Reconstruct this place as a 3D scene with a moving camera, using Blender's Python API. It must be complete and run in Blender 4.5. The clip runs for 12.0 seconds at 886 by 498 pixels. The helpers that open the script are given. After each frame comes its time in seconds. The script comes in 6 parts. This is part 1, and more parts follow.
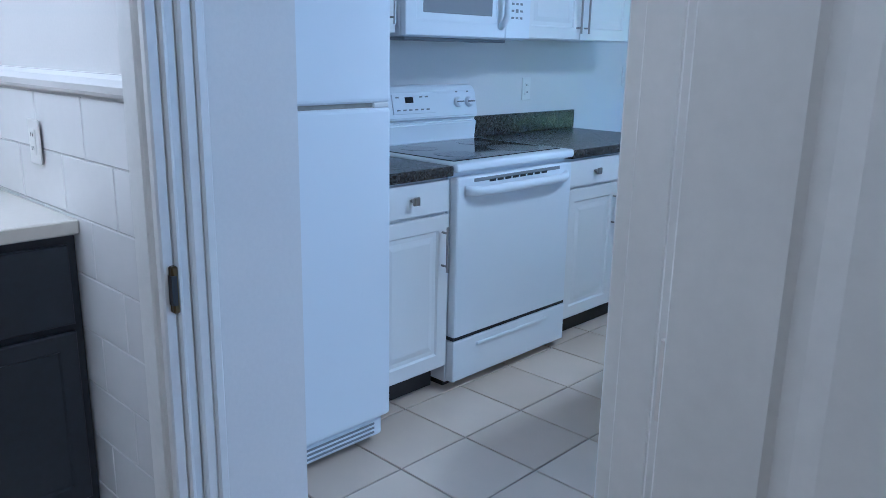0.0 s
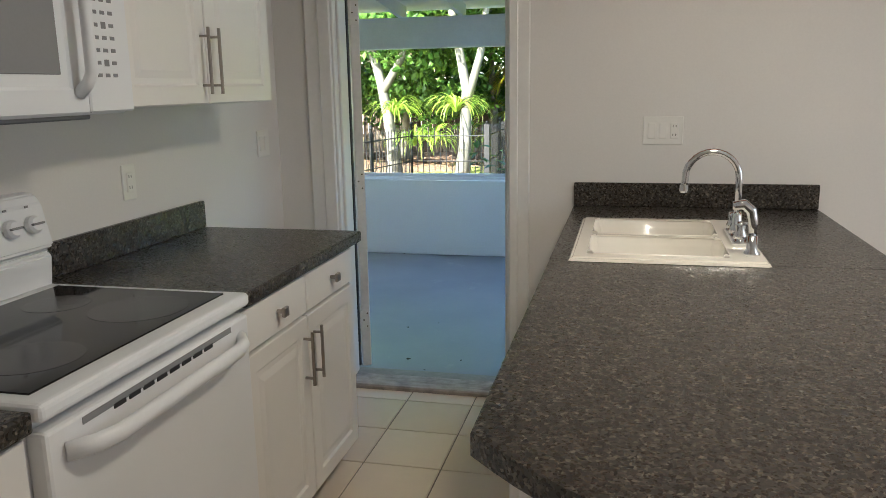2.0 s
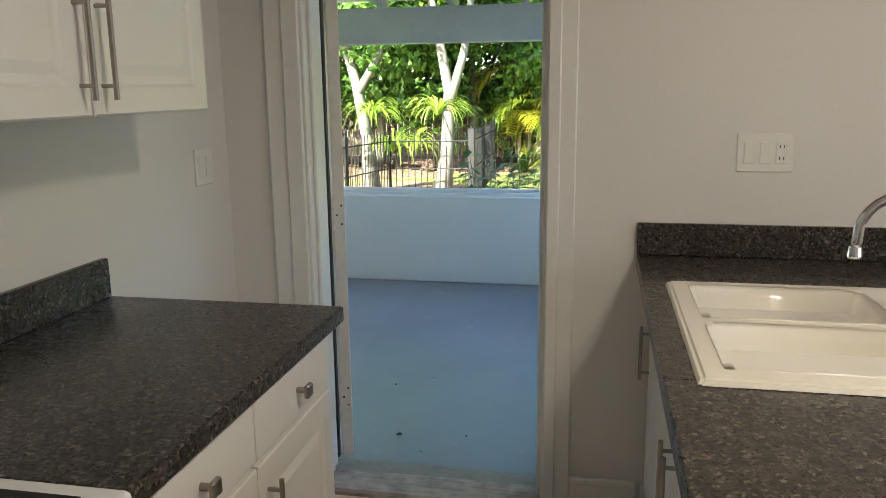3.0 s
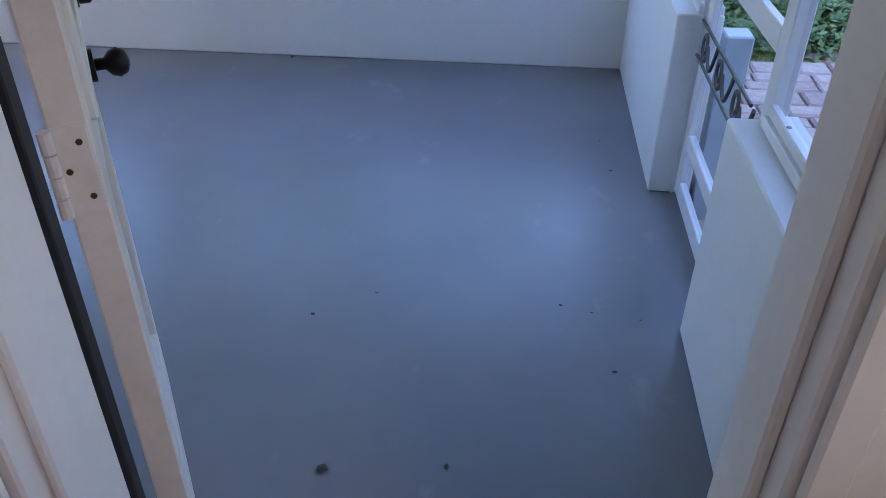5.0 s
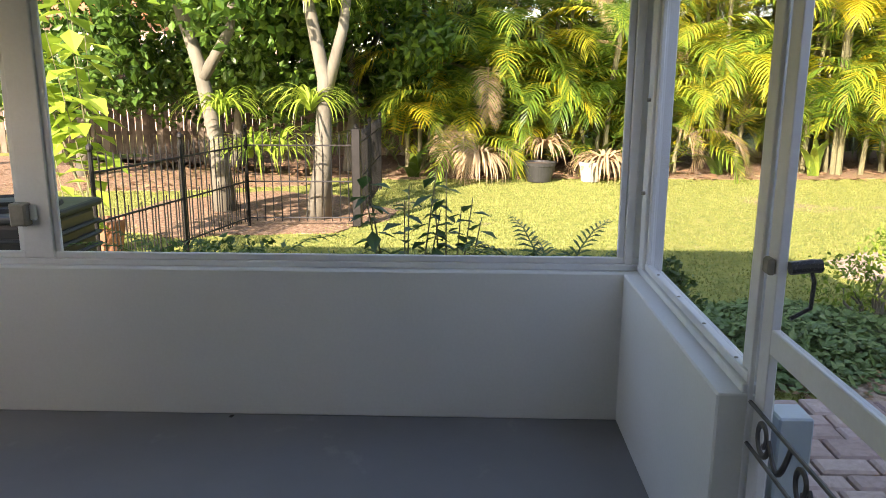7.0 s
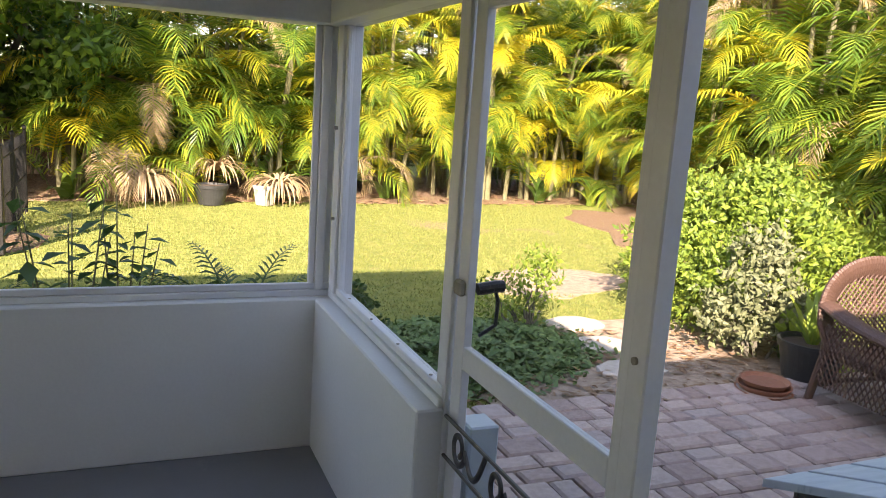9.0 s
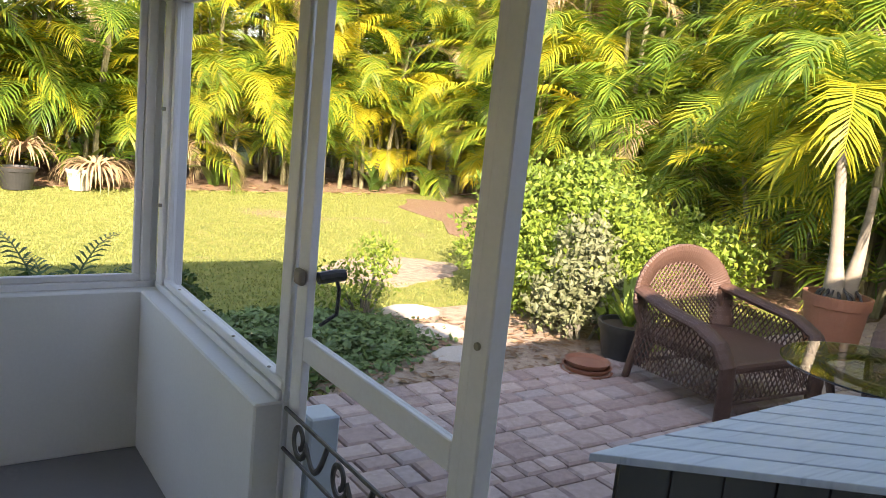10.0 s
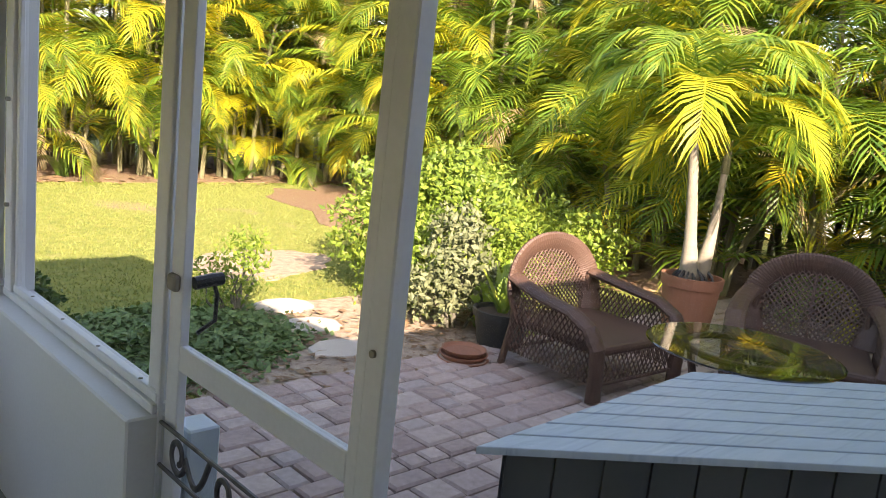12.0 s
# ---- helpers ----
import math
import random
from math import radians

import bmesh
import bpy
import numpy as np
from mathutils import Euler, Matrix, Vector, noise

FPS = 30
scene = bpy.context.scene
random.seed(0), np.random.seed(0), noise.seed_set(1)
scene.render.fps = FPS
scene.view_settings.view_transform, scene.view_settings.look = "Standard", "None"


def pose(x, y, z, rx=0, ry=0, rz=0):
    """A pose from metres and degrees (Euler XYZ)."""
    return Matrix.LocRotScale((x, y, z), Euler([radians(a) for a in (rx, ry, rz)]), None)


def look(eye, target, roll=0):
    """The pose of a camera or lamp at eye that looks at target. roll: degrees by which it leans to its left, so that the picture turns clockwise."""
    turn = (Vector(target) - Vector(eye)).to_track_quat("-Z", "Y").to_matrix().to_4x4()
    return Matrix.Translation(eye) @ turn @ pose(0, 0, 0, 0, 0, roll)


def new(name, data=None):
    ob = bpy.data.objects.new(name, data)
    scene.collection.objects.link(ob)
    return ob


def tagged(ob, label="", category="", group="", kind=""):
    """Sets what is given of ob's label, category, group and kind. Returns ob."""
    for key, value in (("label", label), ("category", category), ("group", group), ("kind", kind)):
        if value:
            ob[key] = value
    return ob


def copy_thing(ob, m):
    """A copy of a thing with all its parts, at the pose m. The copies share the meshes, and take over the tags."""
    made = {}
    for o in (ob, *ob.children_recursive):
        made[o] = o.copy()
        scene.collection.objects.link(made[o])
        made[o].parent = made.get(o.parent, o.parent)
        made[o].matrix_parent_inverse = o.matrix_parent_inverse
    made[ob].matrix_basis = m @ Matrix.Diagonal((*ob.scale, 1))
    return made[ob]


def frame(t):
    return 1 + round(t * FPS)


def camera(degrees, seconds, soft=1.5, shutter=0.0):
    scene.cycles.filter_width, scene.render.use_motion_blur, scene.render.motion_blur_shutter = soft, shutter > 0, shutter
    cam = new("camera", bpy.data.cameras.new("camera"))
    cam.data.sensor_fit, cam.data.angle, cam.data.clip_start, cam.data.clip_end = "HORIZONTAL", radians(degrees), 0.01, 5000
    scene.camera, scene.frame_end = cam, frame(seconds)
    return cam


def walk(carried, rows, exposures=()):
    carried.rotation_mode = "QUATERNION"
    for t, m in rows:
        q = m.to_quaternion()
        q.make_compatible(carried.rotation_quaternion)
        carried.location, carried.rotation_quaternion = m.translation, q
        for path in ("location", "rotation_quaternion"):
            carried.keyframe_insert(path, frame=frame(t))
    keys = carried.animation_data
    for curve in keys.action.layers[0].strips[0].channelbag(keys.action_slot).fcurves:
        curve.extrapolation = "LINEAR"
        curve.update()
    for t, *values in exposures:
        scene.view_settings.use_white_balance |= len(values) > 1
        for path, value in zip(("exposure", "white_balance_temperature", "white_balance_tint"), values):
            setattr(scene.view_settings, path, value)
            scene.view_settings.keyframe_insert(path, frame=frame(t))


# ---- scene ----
cam = camera(59.2, 12.0, 0.8)
PATH = [
    (0, (-0.509, 0.712, 1.332), (-1.852, 2.11, 0.84), 1.1),
    (0.5, (-0.766, 0.955, 1.349), (-1.983, 2.485, 0.928), 1.1),
    (1, (-1.027, 1.222, 1.381), (-1.974, 2.941, 0.997), 1.4),
    (1.5, (-1.318, 1.501, 1.417), (-1.907, 3.369, 1.011), -0.9),
    (2, (-1.532, 1.796, 1.439), (-1.986, 3.7, 1.031), -1.0),
    (2.5, (-1.67, 2.223, 1.48), (-2.098, 4.144, 1.124), -0.6),
    (2.7, (-1.76, 2.422, 1.456), (-2.175, 4.344, 1.092), -0.5),
    (4.3, (-2.233, 4.129, 1.434), (-2.439, 5.932, 0.594), -1.1),
    (4.5, (-2.275, 4.321, 1.446), (-2.465, 6.087, 0.526), -0.3),
    (5, (-2.329, 4.728, 1.41), (-2.495, 6.382, 0.298), 0.4),
    (5.5, (-2.395, 5.048, 1.413), (-2.598, 6.854, 0.577), -0.4),
    (6, (-2.462, 5.245, 1.433), (-2.617, 7.171, 0.919), -0.1),
    (6.5, (-2.481, 5.383, 1.463), (-2.601, 7.32, 0.981), -0.7),
    (6.7, (-2.489, 5.427, 1.458), (-2.595, 7.369, 0.993), -0.3),
    (8.3, (-2.565, 5.497, 1.475), (-2.088, 7.403, 1.099), 2.2),
    (8.5, (-2.575, 5.496, 1.469), (-1.998, 7.376, 1.106), 3.0),
    (9, (-2.584, 5.503, 1.465), (-1.828, 7.32, 1.11), 3.8),
    (9.5, (-2.592, 5.51, 1.465), (-1.704, 7.267, 1.114), 4.4),
    (10, (-2.597, 5.524, 1.46), (-1.468, 7.138, 1.112), 5.9),
    (10.5, (-2.61, 5.554, 1.459), (-1.274, 7.001, 1.107), 7.3),
    (11, (-2.613, 5.577, 1.461), (-1.256, 7.001, 1.1), 7.1),
    (11.5, (-2.612, 5.591, 1.472), (-1.234, 6.996, 1.112), 6.7),
    (12, (-2.606, 5.592, 1.48), (-1.218, 6.99, 1.134), 6.3),
]
EXPOSURES = [(0.0, 3.42, 3700, 2), (0.6, 3.38, 4150, 4), (1.0, 3.3, 4700, 6), (1.6, 3.1, 5400, 5), (2.7, 3.05, 6300, 5), (4.3, 3.0, 5500, 16), (5.2, 2.95, 5650, 28), (5.6, 2.45, 6200, 20), (6.0, 1.95, 7000, 20), (8.4, 2.03, 7600, 24), (12.0, 2.03, 7900, 20)]
walk(cam, [(t, look(eye, target, roll)) for t, eye, target, roll in PATH], EXPOSURES)

# ---- world and light ----
world = bpy.data.worlds.new("world")
scene.world = world
world.use_nodes = True
_sky = world.node_tree.nodes.new("ShaderNodeTexSky")
_sky.sky_type, _sky.sun_disc = "NISHITA", False
SUN_WAY = Vector((0.83, 1.63, -1.0)).normalized()
_sky.sun_elevation = math.asin(-SUN_WAY.z)
_sky.sun_rotation = math.atan2(-SUN_WAY.x, -SUN_WAY.y)
world.node_tree.links.new(_sky.outputs[0], world.node_tree.nodes["Background"].inputs[0])
world.node_tree.nodes["Background"].inputs[1].default_value = 0.15


def lamp(name, kind, m, energy, colour, **size):
    data = bpy.data.lights.new(name, kind)
    data.energy, data.color = energy, colour
    for key, value in size.items():
        if key == "angle":
            data.angle = value
        elif key == "size":
            data.shape, data.size = "RECTANGLE", value
        elif key == "size_y":
            data.size_y = value
        elif key == "radius":
            data.shadow_soft_size = value
    ob = new(name, data)
    ob.matrix_basis = m
    return ob


lamp("sun", "SUN", look((0, 0, 0), SUN_WAY), 5.0, (1.0, 0.93, 0.82), angle=radians(0.6))
# daylight from the window of the room beside the kitchen, and the kitchen's ceiling light
lamp("window_daylight", "AREA", look((2.05, 3.4, 1.4), (-2, 3.4, 0.2)), 2.7, (0.95, 0.96, 1.0), size=1.9, size_y=1.3)
lamp("kitchen_ceiling_lamp", "AREA", look((-1.1, 3.6, 2.325), (-1.1, 3.6001, 0)), 1.6, (1.0, 0.82, 0.62), size=0.28, size_y=0.28)
# Warm fill lights added to brighten hall and bathroom; neither has a fixture.
lamp("hall_fill", "POINT", pose(-0.6, 0.2, 2.25), 1.4, (1.0, 0.74, 0.50), radius=0.10)
lamp("bath_fill", "POINT", pose(-2.6, 0.6, 2.1), 2.3, (1.0, 0.76, 0.55), radius=0.10)

# ---- materials ----


class Mat:
    """A node material in the making."""

    def __init__(self, name, colour, rough=0.5, metal=0.0, spec=0.5):
        self.m = bpy.data.materials.new(name)
        self.m.use_nodes = True
        self.t = self.m.node_tree
        self.b = self.t.nodes["Principled BSDF"]
        self.b.inputs["Base Color"].default_value = (*colour, 1)
        self.b.inputs["Roughness"].default_value = rough
        self.b.inputs["Metallic"].default_value = metal
        self.b.inputs["Specular IOR Level"].default_value = spec
        self.colour = colour

    def n(self, kind, **values):
        node = self.t.nodes.new("ShaderNode" + kind)
        for k, v in values.items():
            node.inputs[k.replace("_", " ")].default_value = v
        return node

    def link(self, a, b):
        self.t.links.new(a, b)

    def coords(self, stretch=(1, 1, 1)):
        geo = self.n("NewGeometry")
        mp = self.n("Mapping", Scale=stretch)
        self.link(geo.outputs["Position"], mp.inputs["Vector"])
        return mp.outputs[0]

    def noise(self, scale, detail=4.0, stretch=(1, 1, 1), rough=0.6):
        nz = self.n("TexNoise", Scale=scale, Detail=detail, Roughness=rough)
        self.link(self.coords(stretch), nz.inputs["Vector"])
        return nz.outputs["Fac"]

    def ramp(self, fac, stops):
        r = self.n("ValToRGB")
        e = r.color_ramp.elements
        while len(e) < len(stops):
            e.new(0.5)
        for el, (p, c) in zip(e, stops):
            el.position, el.color = p, (*c, 1)
        self.link(fac, r.inputs["Fac"])
        return r.outputs["Color"]

    def mix(self, fac, a, b, mode="MIX"):
        x = self.t.nodes.new("ShaderNodeMix")
        x.data_type, x.blend_type = "RGBA", mode
        for sock, v in ((x.inputs[0], fac), (x.inputs[6], a), (x.inputs[7], b)):
            if isinstance(v, (int, float)):
                sock.default_value = v
            elif isinstance(v, tuple):
                sock.default_value = (*v, 1)
            else:
                self.link(v, sock)
        return x.outputs[2]

    def paint(self, sock):
        self.link(sock, self.b.inputs["Base Color"])
        return self

    def bump(self, fac, strength=0.2, distance=0.01):
        bp = self.n("Bump", Strength=strength, Distance=distance)
        self.link(fac, bp.inputs["Height"])
        self.link(bp.outputs[0], self.b.inputs["Normal"])
        return self

    def roughness(self, fac, lo, hi):
        mr = self.n("MapRange")
        mr.inputs["To Min"].default_value, mr.inputs["To Max"].default_value = lo, hi
        self.link(fac, mr.inputs["Value"])
        self.link(mr.outputs[0], self.b.inputs["Roughness"])
        return self


def tone(c, k):
    return tuple(min(1.0, v * k) for v in c)


def varied(name, colour, rough=0.5, metal=0.0, big=1.5, fine=40.0, amount=0.12, bump=0.05, stretch=(1, 1, 1), spec=0.5):
    """A surface with broad stains and fine grain."""
    k = Mat(name, colour, rough, metal, spec)
    a = k.ramp(k.noise(big), [(0.3, tone(colour, 1 - amount)), (0.7, tone(colour, 1 + amount * 0.5))])
    g = k.noise(fine, 3.0, stretch)
    k.paint(k.mix(0.25, a, k.ramp(g, [(0.3, tone(colour, 1 - amount * 1.6)), (0.7, tone(colour, 1 + amount))])))
    spread = min(1.0, amount * 6)
    k.roughness(k.noise(big * 3), max(0.02, rough - 0.08 * spread), min(1, rough + 0.1 * spread))
    if bump:
        k.bump(g, bump, 0.004)
    return k.m


def pieces(name, stops, rough=0.7, fine=30.0, bump=0.15, spec=0.4, amount=0.25):
    """Pieces that differ one from another by a random tone."""
    k = Mat(name, stops[0][1], rough, 0, spec)
    info = k.n("ObjectInfo")
    base = k.ramp(info.outputs["Random"], stops)
    g = k.noise(fine, 5.0)
    k.paint(k.mix(1.0, base, k.ramp(g, [(0.25, (1 - amount,) * 3), (0.7, (1.0,) * 3)]), "MULTIPLY"))
    k.roughness(k.noise(4.0), max(0.05, rough - 0.3 * amount), min(1, rough + 0.3 * amount))
    k.bump(g, bump, 0.004)
    return k.m


def leafy(name, stops, rough=0.45, through_light=0.35):
    """Leaves: a tone for each leaf and for each plant, some light let through."""
    k = Mat(name, stops[0][1], rough, 0, 0.4)
    geo, info = k.n("NewGeometry"), k.n("ObjectInfo")
    add = k.n("Math")
    add.operation = "ADD"
    half = k.n("Math")
    half.operation, half.inputs[1].default_value = "MULTIPLY", 0.35
    most = k.n("Math")
    most.operation, most.inputs[1].default_value = "MULTIPLY", 0.65
    k.link(info.outputs["Random"], half.inputs[0])
    k.link(geo.outputs["Random Per Island"], most.inputs[0])
    k.link(half.outputs[0], add.inputs[0])
    k.link(most.outputs[0], add.inputs[1])
    col = k.ramp(add.outputs[0], stops)
    k.paint(col)
    tr = k.n("BsdfTranslucent")
    k.link(col, tr.inputs["Color"])
    mx = k.n("MixShader", Fac=through_light)
    k.link(k.b.outputs[0], mx.inputs[1])
    k.link(tr.outputs[0], mx.inputs[2])
    k.link(mx.outputs[0], k.t.nodes["Material Output"].inputs["Surface"])
    return k.m


M_WALL = varied("wall_paint", (0.76, 0.73, 0.70), 0.6, big=0.8, fine=120, amount=0.05, bump=0.06)
M_CEIL = varied("ceiling_paint", (0.80, 0.79, 0.77), 0.8, fine=60, amount=0.05, bump=0.15)
M_TRIM = varied("trim_paint", (0.80, 0.78, 0.75), 0.35, big=5, fine=50, amount=0.06, bump=0.04)
M_CAB = varied("cabinet_paint", (0.82, 0.80, 0.77), 0.35, big=1.5, fine=90, amount=0.02, bump=0.02)
M_APPL = varied("appliance_enamel", (0.82, 0.83, 0.85), 0.3, big=1.2, fine=200, amount=0.012, bump=0.03)
M_APPL_GREY = varied("appliance_grey", (0.27, 0.27, 0.28), 0.25, big=2, fine=150, amount=0.05, bump=0)
M_BLACK = varied("black_plastic", (0.018, 0.018, 0.02), 0.4, big=6, amount=0.2, bump=0.02)
M_DISPLAY = Mat("dark_display", (0.008, 0.008, 0.01), 0.08).m
M_COOKTOP = varied("black_ceramic_glass", (0.010, 0.010, 0.012), 0.06, big=4, amount=0.05, bump=0, spec=0.3)
M_RING = varied("burner_ring", (0.045, 0.045, 0.05), 0.16, big=4, amount=0.2, bump=0)
M_CHROME = varied("chrome", (0.75, 0.76, 0.78), 0.09, 1.0, big=8, amount=0.05, bump=0)
M_NICKEL = varied("brushed_nickel", (0.36, 0.33, 0.30), 0.32, 1.0, big=8, fine=200, amount=0.1, bump=0.02)
M_SINK = varied("sink_enamel", (0.84, 0.80, 0.72), 0.15, big=2, amount=0.03, bump=0)
M_PLATE = varied("switch_plastic", (0.80, 0.78, 0.74), 0.35, big=9, amount=0.03, bump=0)
M_BRONZE = varied("oiled_bronze", (0.022, 0.018, 0.015), 0.38, 0.7, big=12, amount=0.3, bump=0.02)
M_BRASS = varied("worn_brass", (0.10, 0.07, 0.03), 0.4, 0.8, big=20, amount=0.4, bump=0.05)
M_TOE = varied("toe_kick_dark", (0.05, 0.045, 0.04), 0.7, amount=0.2)
M_GROUT = varied("grout", (0.26, 0.22, 0.18), 0.9, fine=90, amount=0.2, bump=0.2)
M_TILE = pieces("floor_tile", [(0.0, (0.672, 0.550, 0.421)), (0.5, (0.739, 0.616, 0.486)), (1.0, (0.795, 0.682, 0.551))], 0.3, 6.0, 0.02, 0.5, 0.06)
M_BATHTILE = pieces("wall_tile_white", [(0.0, (0.80, 0.78, 0.76)), (1.0, (0.84, 0.82, 0.80))], 0.15, 20.0, 0.01, 0.5, 0.03)
M_BATHGROUT = varied("bath_grout", (0.744, 0.720, 0.684), 0.8, amount=0.08)
M_VANITY = varied("vanity_navy", (0.030, 0.036, 0.048), 0.4, big=3, amount=0.2, bump=0.02)
M_STONE_TOP = varied("vanity_top", (0.80, 0.76, 0.68), 0.2, amount=0.05, bump=0)
M_STUCCO = varied("porch_wall_paint", (0.72, 0.73, 0.71), 0.55, big=1.2, fine=70, amount=0.07, bump=0.12)
M_PORCHWOOD = varied("porch_frame_paint", (0.72, 0.73, 0.74), 0.42, big=4, fine=60, amount=0.08, bump=0.05)
M_DOORPAINT = varied("door_paint_worn", (0.76, 0.71, 0.66), 0.5, big=6, fine=45, amount=0.14, bump=0.1)
M_THRESH = varied("threshold_worn_wood", (0.42, 0.36, 0.31), 0.6, big=14, fine=60, amount=0.5, bump=0.2, stretch=(0.15, 1, 1))
M_IRON = varied("black_iron", (0.020, 0.019, 0.018), 0.5, 0.4, big=10, amount=0.4, bump=0.1)
M_SCROLL = varied("grey_weathered_iron", (0.10, 0.095, 0.09), 0.5, 0.6, big=14, amount=0.5, bump=0.1)
M_BOXGREY = varied("junction_box_grey", (0.30, 0.28, 0.24), 0.6, 0.3, big=10, amount=0.2)
M_WICKER = varied("brown_wicker", (0.10, 0.055, 0.04), 0.55, big=4, fine=120, amount=0.3, bump=0.3)
M_TERRA = varied("terracotta", (0.34, 0.15, 0.09), 0.8, big=5, fine=50, amount=0.25, bump=0.1)
M_POTBLACK = varied("black_nursery_pot", (0.03, 0.032, 0.032), 0.5, big=5, amount=0.3)
M_POTGREY = varied("grey_pot", (0.42, 0.40, 0.37), 0.7, big=5, amount=0.3)
M_BENCHSIDE = varied("dark_painted_boards", (0.060, 0.066, 0.063), 0.6, big=3, amount=0.3, bump=0.1)
M_BARK = varied("pale_bark", (0.16, 0.150, 0.116), 0.85, big=3, fine=18, amount=0.4, bump=0.5, stretch=(1, 1, 0.3))
M_PALMTRUNK = varied("palm_trunk", (0.27, 0.24, 0.19), 0.8, big=3, fine=14, amount=0.4, bump=0.5, stretch=(0.2, 0.2, 2))
M_CANE = varied("palm_cane", (0.20, 0.19, 0.10), 0.7, big=2, fine=10, amount=0.5, bump=0.3, stretch=(0.2, 0.2, 2))
M_SOIL = varied("soil", (0.10, 0.07, 0.05), 0.95, amount=0.4, bump=0.5)
M_FENCE = pieces("weathered_fence_boards", [(0, (0.10, 0.075, 0.055)), (0.6, (0.16, 0.12, 0.09)), (1, (0.21, 0.17, 0.13))], 0.9, 6.0, 0.4, 0.2, 0.5)
M_PAVER = pieces("concrete_paver", [(0.0, (0.406, 0.300, 0.268)), (0.35, (0.503, 0.389, 0.348)), (0.7, (0.583, 0.462, 0.406)), (1.0, (0.454, 0.380, 0.356))], 0.85, 35.0, 0.4, 0.3, 0.35)
M_STEPSTONE = varied("stepping_stone", (0.52, 0.47, 0.40), 0.9, fine=30, amount=0.2, bump=0.3)
M_HOUSE = varied("neighbour_wall", (0.62, 0.44, 0.36), 0.8, amount=0.1)
M_HOUSEWHITE = varied("neighbour_white", (0.75, 0.75, 0.74), 0.8, amount=0.1)
M_ROOF = varied("roof_tile_orange", (0.42, 0.15, 0.07), 0.8, fine=8, amount=0.3)
M_LITTER = leafy("dry_leaves", [(0, (0.16, 0.09, 0.05)), (0.5, (0.26, 0.16, 0.09)), (1, (0.36, 0.26, 0.16))], 0.8, 0.1)
M_PALM = leafy("palm_leaf", [(0.0, (0.060, 0.140, 0.024)), (0.35, (0.125, 0.235, 0.030)), (0.6, (0.240, 0.345, 0.040)), (0.82, (0.420, 0.440, 0.045)), (1.0, (0.540, 0.430, 0.045))], 0.38, 0.42)
M_PALMYELLOW = leafy("palm_leaf_yellow", [(0.0, (0.218, 0.306, 0.033)), (0.5, (0.511, 0.484, 0.033)), (1.0, (0.669, 0.459, 0.033))], 0.45)
# The same palm leaf with the hedge's inner shade put into its colour.
M_PALMSHADED = leafy("palm_leaf_shaded", [(0.0, (0.035, 0.080, 0.018)), (0.5, (0.075, 0.145, 0.026)), (1.0, (0.165, 0.235, 0.036))], 0.4, 0.4)
M_DEADLEAF = leafy("dead_palm_leaf", [(0.0, (0.30, 0.20, 0.11)), (0.6, (0.42, 0.31, 0.18)), (1.0, (0.52, 0.42, 0.27))], 0.8, 0.15)
M_TREELEAF = leafy("tree_leaf", [(0.0, (0.030, 0.075, 0.016)), (0.5, (0.075, 0.163, 0.023)), (0.85, (0.165, 0.286, 0.035)), (1.0, (0.299, 0.408, 0.058))], 0.4)
M_SHRUB = leafy("bright_shrub_leaf", [(0.0, (0.094, 0.164, 0.029)), (0.5, (0.222, 0.327, 0.046)), (1.0, (0.446, 0.490, 0.080))], 0.45)
M_SILVER = leafy("silvery_leaf", [(0.0, (0.104, 0.128, 0.058)), (0.6, (0.193, 0.216, 0.109)), (1.0, (0.267, 0.276, 0.155))], 0.6, 0.2)
M_DARKLEAF = leafy("dark_shrub_leaf", [(0.0, (0.033, 0.070, 0.020)), (0.6, (0.066, 0.130, 0.034)), (1.0, (0.132, 0.200, 0.051))], 0.35)
M_COVER = leafy("ground_cover_leaf", [(0.0, (0.068, 0.128, 0.041)), (0.6, (0.142, 0.236, 0.074)), (1.0, (0.257, 0.351, 0.135))], 0.5, 0.2)
M_VINE = leafy("light_green_leaf", [(0.0, (0.172, 0.286, 0.033)), (0.6, (0.315, 0.442, 0.055)), (1.0, (0.472, 0.572, 0.099))], 0.4)
M_GRASSBLADE = leafy("grass_blade", [(0.0, (0.102, 0.153, 0.036)), (0.5, (0.204, 0.242, 0.060)), (0.85, (0.296, 0.298, 0.084)), (1.0, (0.387, 0.329, 0.155))], 0.7, 0.25)


